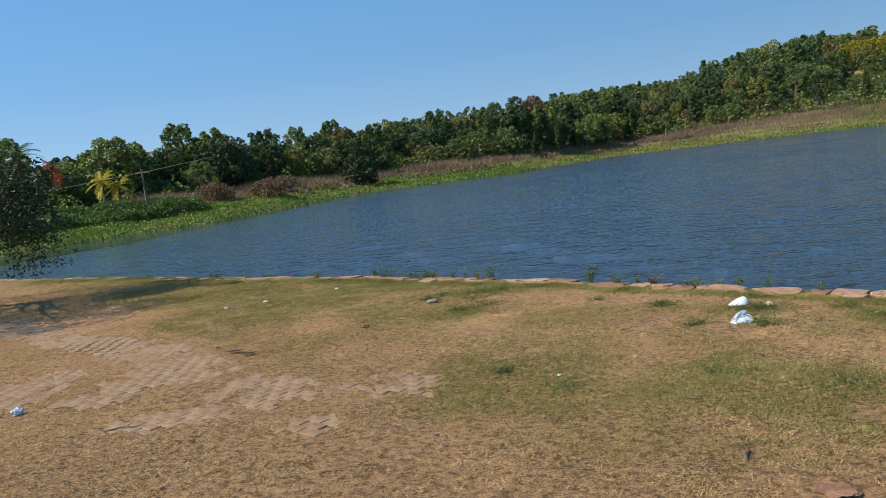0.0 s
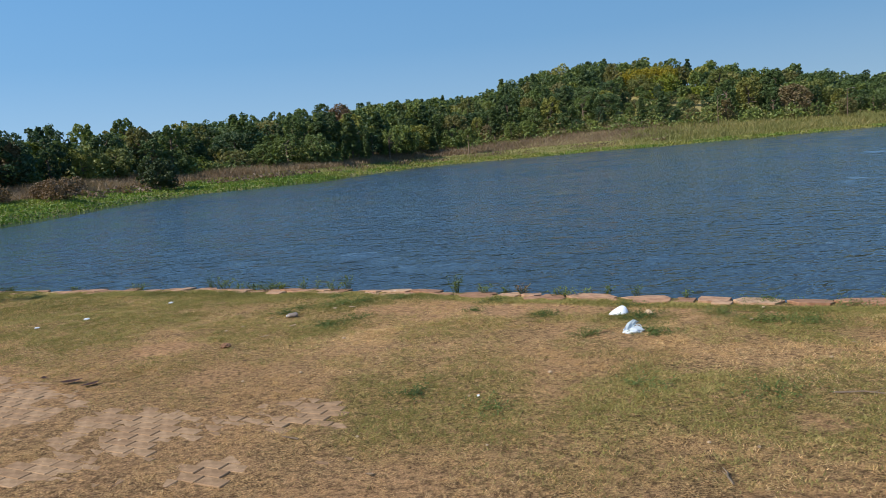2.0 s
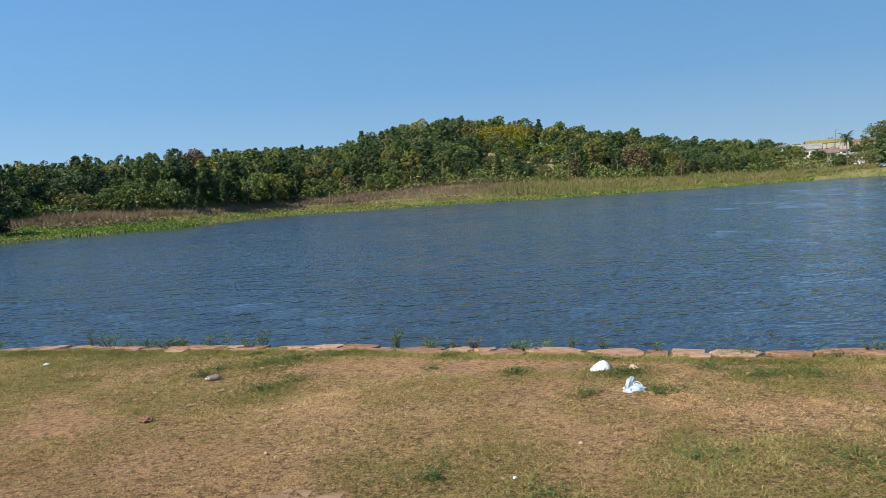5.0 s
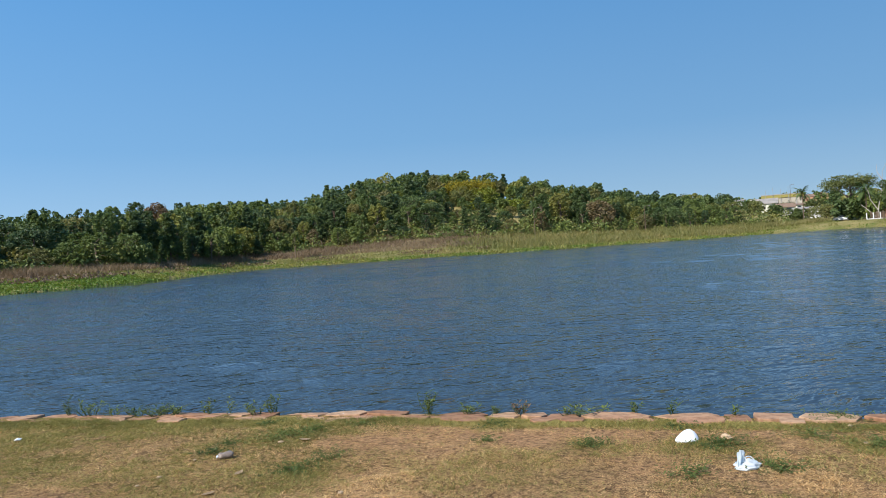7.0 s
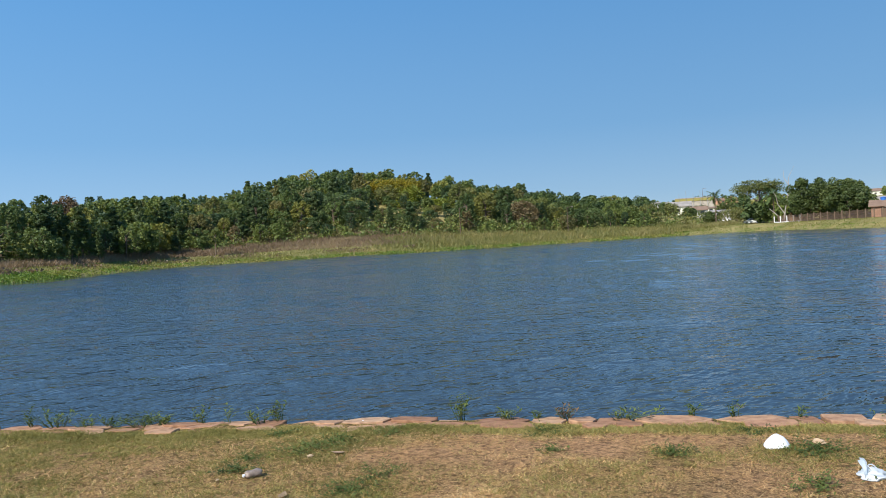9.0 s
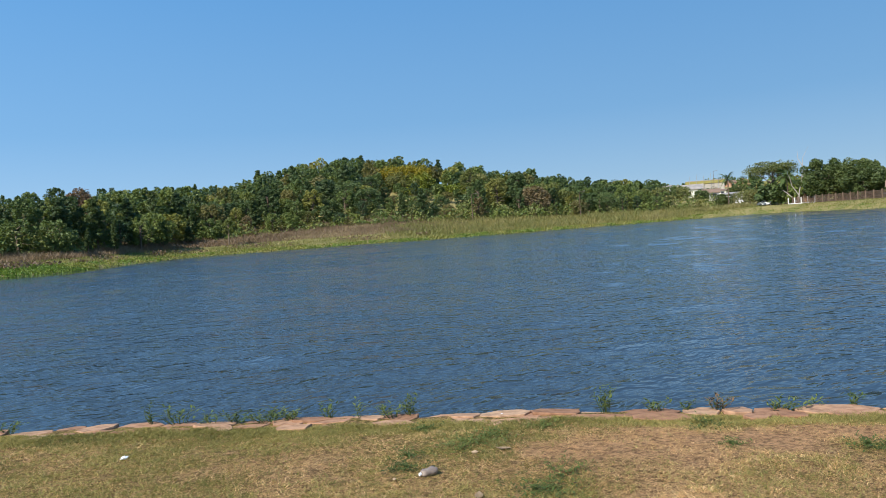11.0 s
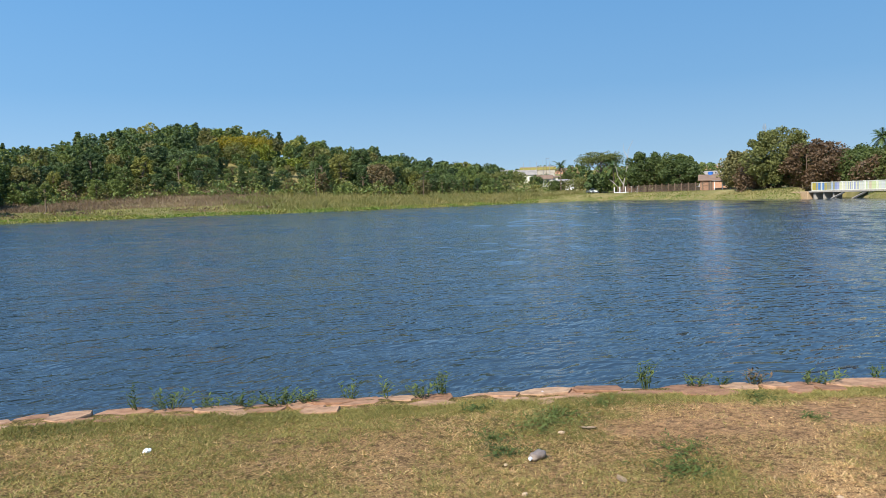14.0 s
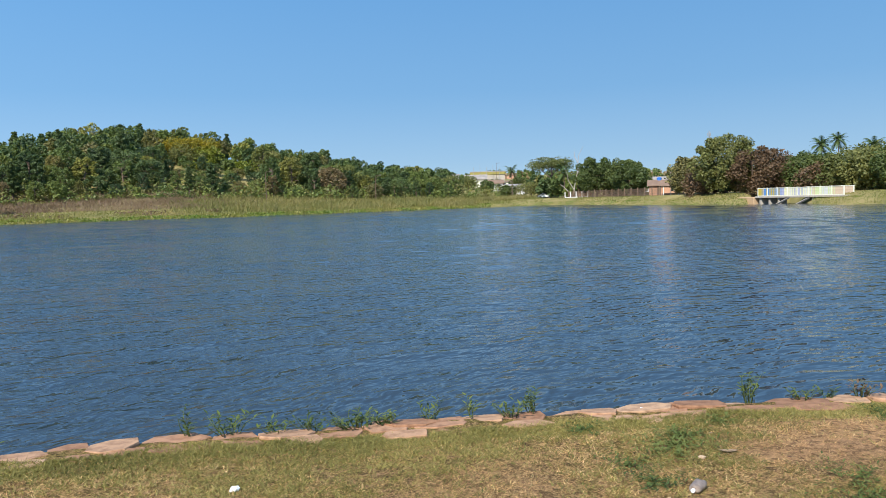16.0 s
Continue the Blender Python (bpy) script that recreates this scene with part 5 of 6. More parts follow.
hut = house(148.6, 97.6, 0.49, -0.87, 7.6, 5.0, 2.5, M_brick, M_tile, "gable", "orange brick hut with a brown tiled roof", 2, "hut")


def hut_porch():
    ob = new("porch")
    ob.matrix_basis = frame_at(*stand(147.2, 95.0), 0.49, -0.87)
    tagged(ob, "white-posted porch with a sheet roof beside the hut", "porch")
    for i in range(4):
        part("post", box(bmesh.new(), (1.5 + i * 1.6, -1.2, -0.3), (1.64 + i * 1.6, -1.06, 2.1), 0.01), M_white, ob)
    part("roof", box(bmesh.new(), (1.0, -1.5, 2.1), (7.0, 0.6, 2.2), 0.01), M_greyroof, ob)


hut_porch()


def water_tank():
    x, y, z = stand(152.0, 97.0)
    ob = thing("water_tank", (x, y, z + 2.9), "blue plastic water tank above a brick hut", "water tank")
    bm = bmesh.new()
    bmesh.ops.create_cone(bm, cap_ends=True, segments=16, radius1=0.5, radius2=0.58, depth=0.7, matrix=Matrix.Translation((0, 0, 0.76)))
    part("tank", bm, M_blue_paint, ob)
    bm = bmesh.new()
    bmesh.ops.create_cone(bm, cap_ends=True, segments=16, radius1=0.62, radius2=0.2, depth=0.16, matrix=Matrix.Translation((0, 0, 1.19)))
    part("lid", bm, M_blue_paint, ob)
    for px, py in ((-0.4, -0.4), (0.4, -0.4), (0.4, 0.4), (-0.4, 0.4)):
        part("leg", box(bmesh.new(), (px - 0.1, py - 0.1, -3.7), (px + 0.1, py + 0.1, 0.42)), M_concrete, ob)


water_tank()


def grandstand():
    """The long hall with a yellow band, far behind the houses."""
    ob = new("hall")
    ob.matrix_basis = frame_at(*stand(266.6, 268.7), *A)
    tagged(ob, "long hall with a yellow band and pale blue fascia", "hall")
    h = 16.0 - stand(266.6, 268.7)[2]
    part("wall", box(bmesh.new(), (0, 0, -2), (17, 10, h - 1.7), 0.05), M_concrete, ob)
    part("band", box(bmesh.new(), (-0.5, -0.3, h - 1.7), (17.5, 10.3, h - 0.4), 0.05), M_yellow_paint, ob)
    part("roof", box(bmesh.new(), (-0.5, -0.3, h - 0.39), (17.5, 10.3, h), 0.05), M_greyroof, ob)
    for i in range(5):
        x = 1.5 + 3.2 * i
        part("mast", tube(bmesh.new(), [(x, -0.6, -2), (x, -0.6, h + 2.2 + (i % 2))], [0.10, 0.07], 6), M_metal, ob)


grandstand()



def radio_mast(x, y, h):
    """A slender guyed lattice tower with panel aerials at its head."""
    ob = thing("radio_mast", stand(x, y), "thin steel lattice radio mast behind the trees", "mast")
    legs = [(0.35 * math.cos(a), 0.35 * math.sin(a)) for a in (0.3, 0.3 + 2.094, 0.3 + 4.189)]
    for lx, ly in legs:
        part("leg", tube(bmesh.new(), [(lx, ly, -0.3), (lx * 0.7, ly * 0.7, h)], [0.06, 0.05], 5), M_metal, ob)
    for i in range(int(h / 0.9)):
        z, k0, k1 = i * 0.9, 1 - 0.3 * i * 0.9 / h, 1 - 0.3 * (i + 1) * 0.9 / h
        (ax, ay), (bx, by) = legs[i % 3], legs[(i + 1) % 3]
        part("brace", tube(bmesh.new(), [(ax * k0, ay * k0, z), (bx * k1, by * k1, z + 0.9)], [0.03, 0.03], 4), M_metal, ob)
    for lx, ly in legs:
        part("aerial", box(bmesh.new(), (lx * 1.4 - 0.08, ly * 1.4 - 0.08, h - 1.6), (lx * 1.4 + 0.08, ly * 1.4 + 0.08, h - 0.6), 0.03), M_metal, ob)


radio_mast(212.0, 115.0, 16.5)

rt = random.Random(12)
for i in range(26):
    b = rt.uniform(43.0, 48.5) if i % 2 else rt.uniform(53.5, 62.0)
    rr = rt.uniform(410, 680)
    hx, hy = polar(b, rr)
    house(float(hx), float(hy), *A, rt.uniform(7, 11), rt.uniform(5, 7), rt.uniform(2.4, 3.4), rt.choice([M_white, M_cream, M_brick]), rt.choice([M_tile, M_tile, M_greyroof]), rt.choice(["gable", "gable", "shed"]), "small house with a pale wall in the distant town", 3)


def far_trees():
    """Tree cover between and behind the distant houses."""
    r = np.random.default_rng(55)
    vs, fs, ts, off = [], [], [], 0
    for i in range(430):
        b, rad = r.uniform(40, 84), r.uniform(255, 700)
        if 61.5 < b:
            rad = r.uniform(150, 380)
        elif b > 50 and i % 3:
            rad = r.uniform(200, 255) + (61 - b) * 1.2
        if (44.5 < b < 48.5 and rad < 380) or (56.8 < b < 60.0 and rad < 330):
            continue
        x, y, z = far_point(b, rad)
        size = r.uniform(0.5, 0.85)
        lb = round_lobes(r, 7, 3.4, 0.5, 8.0)
        pts, outs = crown_points(lb, 42, r)
        v, f = sprays(pts * size, 0.52, r, 0.1, 0.6, outs)
        vs.append(v + np.array([x, y, z]))
        fs.append(f + off)
        off += len(v)
        ts.append(np.full(len(v), r.random()))
    low_stuff("distant_trees", np.concatenate(vs), np.concatenate(fs), M_leaf_stuff, np.concatenate(ts), "scattered green trees among the distant town", "trees")


far_trees()


# ---- the near lawn: edging, weeds, litter ----
def at_lawn(x, y):
    return x, y, float(lawn_z(x, y))


def weed(name, x, y, label, seed, stems, height, spread, leaf, mat=None, category="weed"):
    """Upright leafy stems, each leaf a small folded blade."""
    r = np.random.default_rng(seed)
    ob = thing(name, at_lawn(x, y) if edge_y(x) - y > 0.0 else (x, y, float(near_z(x, y)) - 0.02), label, category)
    pts = []
    for i in range(stems):
        a, out = r.uniform(0, 6.28), spread * r.uniform(0.1, 1.0)
        h = height * r.uniform(0.5, 1.1)
        bx, by = 0.25 * out * math.cos(a), 0.25 * out * math.sin(a)
        tx, ty = out * math.cos(a), out * math.sin(a)
        mid = ((bx + tx) / 2 - 0.03, (by + ty) / 2, h * 0.6)
        if height > 0.1:
            part("stem", tube(bmesh.new(), [(bx, by, -0.03), mid, (tx, ty, h)], [0.004, 0.003, 0.0015], 4), M_weed, ob)
        for t in np.linspace(0.2, 1.0, max(6, int(h / 0.022))):
            p = np.array([bx, by, 0]) * (1 - t) ** 2 + 2 * t * (1 - t) * np.array(mid) + t * t * np.array([tx, ty, h])
            pts.append(p + r.normal(size=3) * 0.008)
    pts = np.array(pts)
    n = len(pts)
    ang = r.uniform(0, 6.28, n)
    d = np.stack([np.cos(ang), np.sin(ang), r.uniform(-0.1, 0.8, n)], 1)
    d /= np.linalg.norm(d, axis=1, keepdims=True)
    side = np.stack([-np.sin(ang), np.cos(ang), np.zeros(n)], 1)
    ln = (leaf * r.uniform(0.6, 1.3, n))[:, None]
    v = np.stack([pts, pts + d * ln * 0.45 + side * ln * 0.17 + [0, 0, 0.004], pts + d * ln, pts + d * ln * 0.45 - side * ln * 0.17 + [0, 0, 0.004]], 1).reshape(-1, 3)
    f = np.concatenate([np.stack([np.arange(n) * 4, np.arange(n) * 4 + 1, np.arange(n) * 4 + 2], 1), np.stack([np.arange(n) * 4, np.arange(n) * 4 + 2, np.arange(n) * 4 + 3], 1)])
    part("foliage", mesh_of("foliage", v, f, mat or M_weed), None, ob)
    return ob


# plants that grow out of the joints of the edging: x, y, stems, height, spread
for i, (x, y, n, h, s) in enumerate([(-2.2, 11.56, 4, 0.34, 0.10), (-1.98, 11.40, 9, 0.22, 0.26), (-1.68, 11.18, 6, 0.15, 0.2), (-1.42, 10.98, 8, 0.17, 0.22), (-1.15, 10.80, 14, 0.17, 0.3), (-0.98, 10.68, 8, 0.14, 0.2), (-0.62, 10.52, 5, 0.26, 0.12), (-0.38, 10.36, 3, 0.24, 0.06), (-0.12, 10.2, 7, 0.18, 0.2), (0.08, 10.06, 5, 0.30, 0.14), (1.58, 8.96, 8, 0.32, 0.14), (1.95, 8.68, 6, 0.17, 0.16), (2.2, 8.5, 4, 0.14, 0.1), (2.4, 8.38, 8, 0.18, 0.18), (2.8, 8.06, 9, 0.16, 0.24), (3.02, 7.9, 5, 0.12, 0.2), (3.3, 7.66, 4, 0.22, 0.1), (3.58, 7.44, 4, 0.2, 0.08), (4.05, 7.03, 3, 0.14, 0.1), (5.95, 5.45, 9, 0.26, 0.24), (6.25, 5.2, 10, 0.3, 0.3), (6.45, 5.0, 8, 0.34, 0.2), (5.75, 5.6, 6, 0.2, 0.2), (-3.6, 12.3, 7, 0.16, 0.26), (-4.9, 13.0, 5, 0.14, 0.2), (-6.4, 13.85, 9, 0.15, 0.3), (-8.6, 15.1, 5, 0.12, 0.2), (-10.6, 16.3, 8, 0.16, 0.3), (-13.5, 17.8, 5, 0.14, 0.2)]):
    dark = i in (13,)
    y = float(edge_y(x)) + 0.02 - 0.04 * (i % 3)
    weed("dry_weed" if dark else "edge_weed", x, y, "dry brown weed in the stone edging" if dark else "green leafy weed growing from the stone edging", 200 + i, int(n * 1.6), h * 0.72, s, 0.06, M_brown if dark else None)

# low weeds spreading on the lawn
for i, (x, y, n, h, s) in enumerate([(-0.02, 8.27, 42, 0.10, 0.42), (0.25, 8.35, 22, 0.08, 0.3), (-0.55, 8.3, 16, 0.06, 0.3), (-0.72, 8.0, 18, 0.07, 0.26), (-0.21, 6.96, 30, 0.07, 0.38), (0.15, 7.15, 14, 0.06, 0.3), (3.11, 5.66, 36, 0.07, 0.32), (2.25, 6.25, 20, 0.08, 0.24), (2.95, 4.9, 34, 0.08, 0.34), (2.35, 5.1, 22, 0.07, 0.3), (4.15, 4.94, 40, 0.08, 0.5), (4.5, 4.75, 26, 0.07, 0.4), (3.9, 5.5, 20, 0.07, 0.36), (4.7, 5.9, 24, 0.07, 0.4), (1.55, 6.9, 10, 0.05, 0.18), (1.9, 7.5, 16, 0.06, 0.3), (-0.1, 9.0, 14, 0.06, 0.25), (0.75, 8.3, 12, 0.05, 0.22), (3.3, 6.4, 12, 0.05, 0.26), (5.3, 5.2, 22, 0.08, 0.4), (0.5, 3.7, 14, 0.05, 0.3), (1.0, 3.2, 12, 0.05, 0.3), (2.2, 3.3, 16, 0.05, 0.4), (2.9, 2.8, 16, 0.05, 0.4)]):
    weed("lawn_weed", x, y, "low spreading green weed on the dry lawn", 300 + i, int(n * 2.4), h * 0.55, s, 0.034, None)


def foam_lid():
    """The upturned foam bowl: a leaning cone with a round rim."""
    x, y = 2.98, 5.92
    ob = new("foam_bowl", None)
    ob.matrix_basis = Matrix.LocRotScale(at_lawn(x, y), Euler((0.0, 0.0, 0.5)), (0.9, 0.9, 0.88))
    tagged(ob, "white crumpled cone-shaped foam bowl upturned on the grass", "litter")
    bm = bmesh.new()
    rings = []
    for rad, z, dx in ((0.112, 0.0, 0), (0.118, 0.008, 0), (0.114, 0.018, 0.004), (0.092, 0.045, 0.024), (0.060, 0.070, 0.050), (0.034, 0.080, 0.062)):
        rings.append([bm.verts.new((dx + rad * 1.12 * math.cos(a) * (1 + 0.07 * math.sin(3 * a + 9 * z)), rad * 0.9 * math.sin(a), z + 0.006 * math.sin(2 * a))) for a in (2 * math.pi * j / 26 for j in range(26))])
    for a, b in zip(rings, rings[1:]):
        for j in range(26):
            bm.faces.new((a[j], a[(j + 1) % 26], b[(j + 1) % 26], b[j]))
    bm.faces.new(rings[-1])
    bm.faces.new(rings[0][::-1])
    part("bowl", bm, M_foam, ob, smooth=True)


foam_lid()


def plastic_bag():
    """A torn carrier bag: a crumpled pouch and an upright loose flap."""
    x, y = 2.78, 5.02
    ob = thing("plastic_bag", at_lawn(x, y), "torn translucent white plastic bag crumpled on the grass", "litter", rz=0.4, scale=0.82)
    bm = bmesh.new()
    bmesh.ops.create_icosphere(bm, subdivisions=4, radius=1.0)
    for v in bm.verts:
        n1 = noise.noise(v.co * 1.9) * 0.34 + noise.noise(v.co * 4.0) * 0.12
        v.co = Vector((v.co.x * 0.135, v.co.y * 0.10, max(0.0, v.co.z * 0.035 + 0.028))) * (1 + n1)
    part("pouch", bm, M_film, ob, smooth=True)
    bm = bmesh.new()
    grid = []
    for i in range(25):
        row = []
        for j in range(17):
            u, t = i / 24 - 0.5, j / 16
            fold = 0.012 * math.sin(u * 16 + 2.0 * t) * (0.4 + t) + 0.012 * noise.noise(Vector((u * 3, t * 2.5, 4.0)))
            h = 0.095 * (1 - 0.9 * abs(u + 0.1) ** 1.6) * math.sin(1.45 * t)
            row.append(bm.verts.new((-0.05 + u * 0.20 * (1 - 0.35 * t) + 0.17 * t * t, 0.03 + 0.07 * t * t + fold, 0.03 + h)))
        grid.append(row)
    for i in range(24):
        for j in range(16):
            bm.faces.new((grid[i][j], grid[i + 1][j], grid[i + 1][j + 1], grid[i][j + 1]))
    bmesh.ops.solidify(bm, geom=bm.faces[:], thickness=0.0008)
    part("flap", bm, M_film, ob, smooth=True)
    bm = bmesh.new()
    ring = [(0.075 + 0.055 * math.cos(a), 0.0 + 0.045 * math.sin(a), 0.055 + 0.025 * math.sin(a) + 0.006 * math.sin(3 * a)) for a in (2 * math.pi * j / 22 for j in range(23))]
    tube(bm, ring, [0.005] * 23, 6)
    part("rim", bm, M_film, ob, smooth=True)


plastic_bag()


def crushed_bottle():
    x, y = -0.66, 7.78
    ob = thing("crushed_bottle", at_lawn(x, y), "dusty crushed clear plastic bottle lying on the lawn", "litter", rz=0.15, scale=0.78)
    bm = bmesh.new()
    rings = []
    for px, rad in ((-0.085, 0.012), (-0.08, 0.030), (-0.05, 0.042), (-0.02, 0.038), (0.01, 0.044), (0.05, 0.046), (0.075, 0.043), (0.085, 0.02)):
        rings.append([bm.verts.new((px + 0.006 * math.sin(3 * a), rad * math.cos(a) * 1.15, 0.042 + rad * math.sin(a) * (0.9 + 0.12 * math.sin(4 * a + px * 60)))) for a in (2 * math.pi * j / 20 for j in range(20))])
    for a, b in zip(rings, rings[1:]):
        for j in range(20):
            bm.faces.new((a[j], b[j], b[(j + 1) % 20], a[(j + 1) % 20]))
    bm.faces.new(rings[0])
    bm.faces.new(rings[-1][::-1])
    part("body", bm, M_pet, ob, smooth=True)
    bm = bmesh.new()
    bmesh.ops.create_cone(bm, cap_ends=True, segments=14, radius1=0.016, radius2=0.016, depth=0.02, matrix=Matrix.Translation((-0.095, 0, 0.042)) @ Matrix.Rotation(radians(90), 4, "Y"))
    part("neck", bm, M_paper, ob)


crushed_bottle()


def crumpled(name, x, y, size, mat, label, seed, flat=0.6):
    bm = bmesh.new()
    bmesh.ops.create_icosphere(bm, subdivisions=3, radius=1.0)
    for v in bm.verts:
        k = 1 + 0.45 * noise.noise(v.co * 2.1 + Vector((seed, 0, 0))) + 0.22 * noise.noise(v.co * 5 + Vector((0, seed, 0)))
        v.co = Vector((v.co.x * size, v.co.y * size * 0.8, v.co.z * size * flat)) * k
    low = min(v.co.z for v in bm.verts)
    for v in bm.verts:
        v.co.z -= low
    me = bpy.data.meshes.new(name)
    bm.to_mesh(me)
    bm.free()
    me.materials.append(mat)
    ob = new(name, me)
    ob.matrix_basis = Matrix.LocRotScale(at_lawn(x, y), Euler((0, 0, seed)), (1, 1, 1))
    return tagged(ob, label, "litter")


crumpled("paper_ball", -3.70, 3.33, 0.05, M_paper, "crumpled grey-white paper ball on the dry ground", 1.0, 0.7)
crumpled("paper_scrap", -3.52, 8.92, 0.045, M_paper, "white scrap of paper on the grass", 2.0, 0.25)
crumpled("paper_scrap", -4.05, 8.6, 0.035, M_paper, "white scrap of paper on the grass", 2.6, 0.25)
crumpled("paper_scrap", -0.12, 8.03, 0.028, M_tanleaf, "white scrap beside a low weed", 3.0, 0.4)
crumpled("paper_scrap", 0.75, 9.02, 0.04, M_foam, "white scrap on the stone edging", 3.5, 0.2)
crumpled("paper_scrap", -2.6, 9.85, 0.035, M_foam, "small white scrap in the grass", 4.0, 0.4)
crumpled("paper_scrap", 0.95, 3.5, 0.014, M_foam, "small white scrap in the grass", 4.5, 0.4)
crumpled("paper_scrap", 3.25, 5.75, 0.045, M_tanleaf, "tan torn scrap beside the foam bowl", 5.0, 0.5)
crumpled("stone_chip", 2.18, 1.10, 0.09, M_stone, "flat half-buried sandy stone", 6.0, 0.12)
crumpled("stone_chip", -1.25, 6.1, 0.05, M_stone, "small reddish stone on bare soil", 6.5, 0.5)
rl = random.Random(8)
for i in range(34):
    lx, ly = rl.uniform(-5, 5), rl.uniform(1.5, 8.5)
    if edge_y(lx) - ly > 0.5:
        crumpled("stone_chip" if i % 3 else "paper_bit", lx, ly, rl.uniform(0.010, 0.022), M_tanleaf, "tiny pale chip scattered on the lawn", i * 0.7, 0.5)


def dead_leaf(x, y, size, mat, label, turn):
    bm = bmesh.new()
    outline = [(-1, 0), (-0.5, 0.34), (0.1, 0.42), (0.6, 0.25), (1, 0), (0.6, -0.25), (0.1, -0.42), (-0.5, -0.34)]
    mid = [bm.verts.new((px * size, 0, 0.1 * size + 0.25 * size * px * px)) for px in (-0.5, 0.1, 0.6)]
    ring = [bm.verts.new((px * size, py * size, (0.45 * abs(py) + 0.25 * px * px) * size)) for px, py in outline]
    for f in ((ring[0], mid[0], ring[1]), (ring[1], mid[0], mid[1], ring[2]), (ring[2], mid[1], mid[2], ring[3]), (ring[3], mid[2], ring[4]), (ring[4], mid[2], ring[5]), (ring[5], mid[2], mid[1], ring[6]), (ring[6], mid[1], mid[0], ring[7]), (ring[7], mid[0], ring[0])):
        bm.faces.new(f[::-1])
    bmesh.ops.solidify(bm, geom=bm.faces[:], thickness=0.002)
    me = bpy.data.meshes.new("dead_leaf")
    bm.to_mesh(me)
    bm.free()
    me.materials.append(mat)
    ob = new("dead_leaf", me)
    px, py, pz = at_lawn(x, y)
    ob.matrix_basis = Matrix.LocRotScale((px, py, pz + 0.006), Euler((0, 0, turn)), (1, 1, 1))
    tagged(ob, label, "leaf")


dead_leaf(-2.48, 5.18, 0.11, M_deadleaf, "large dark curled dead leaf on dry grass", 0.2)
dead_leaf(-2.28, 5.06, 0.09, M_deadleaf, "dark curled dead leaf on dry grass", 0.8)
dead_leaf(-2.85, 5.55, 0.06, M_deadleaf, "dark curled dead leaf on dry grass", 2.0)
dead_leaf(-0.62, 7.1, 0.07, M_tanleaf, "tan dry leaf on the lawn", 1.0)
dead_leaf(0.1, 7.95, 0.07, M_tanleaf, "tan dry leaf beside a weed", 2.3)
dead_leaf(-0.9, 6.6, 0.06, M_tanleaf, "tan dry leaf on the lawn", 0.4)
for i in range(46):
    lx, ly = rl.uniform(-6, 4.5), rl.uniform(0.8, 9)
    if edge_y(lx) - ly > 0.6:
        dead_leaf(lx, ly, rl.uniform(0.012, 0.03), M_deadleaf if i % 2 else M_tanleaf, "small curled dead leaf on the lawn", rl.uniform(0, 6.28))


def twig(x, y, length, turn):
    bm = bmesh.new()
    tube(bm, [(-length / 2, 0, 0.012), (-length * 0.1, length * 0.05, 0.018), (length * 0.25, -length * 0.02, 0.012), (length / 2, length * 0.06, 0.02)], [0.007, 0.006, 0.005, 0.002], 5)
    tube(bm, [(0, length * 0.03, 0.015), (length * 0.15, length * 0.16, 0.03)], [0.004, 0.0015], 4)
    me = bpy.data.meshes.new("twig")
    bm.to_mesh(me)
    bm.free()
    me.materials.append(M_stick)
    ob = new("twig", me)
    ob.matrix_basis = Matrix.LocRotScale(at_lawn(x, y), Euler((0, 0, turn)), (1, 1, 1))
    tagged(ob, "short dry twig lying on the grass", "twig")


for tx, ty, tl, ta in ((3.45, 2.55, 0.5, -0.5), (-2.35, 2.72, 0.3, 0.3), (1.9, 1.6, 0.18, 1.3), (-3.3, 3.4, 0.22, 0.1), (3.6, 2.05, 0.16, 2.0), (-0.4, 3.0, 0.14, 2.5)):
    twig(tx, ty, tl, ta)


# ---- grass of the lawn ----
def bank_gap(x, y):
    """Width of the stone edging that stays free of grass."""
    return 0.16 + 0.24 * np.clip((np.asarray(x) + 7) / 4, 0, 1) + 0.16 * (vnoise(x, y, 2.4, 33) - 0.5)


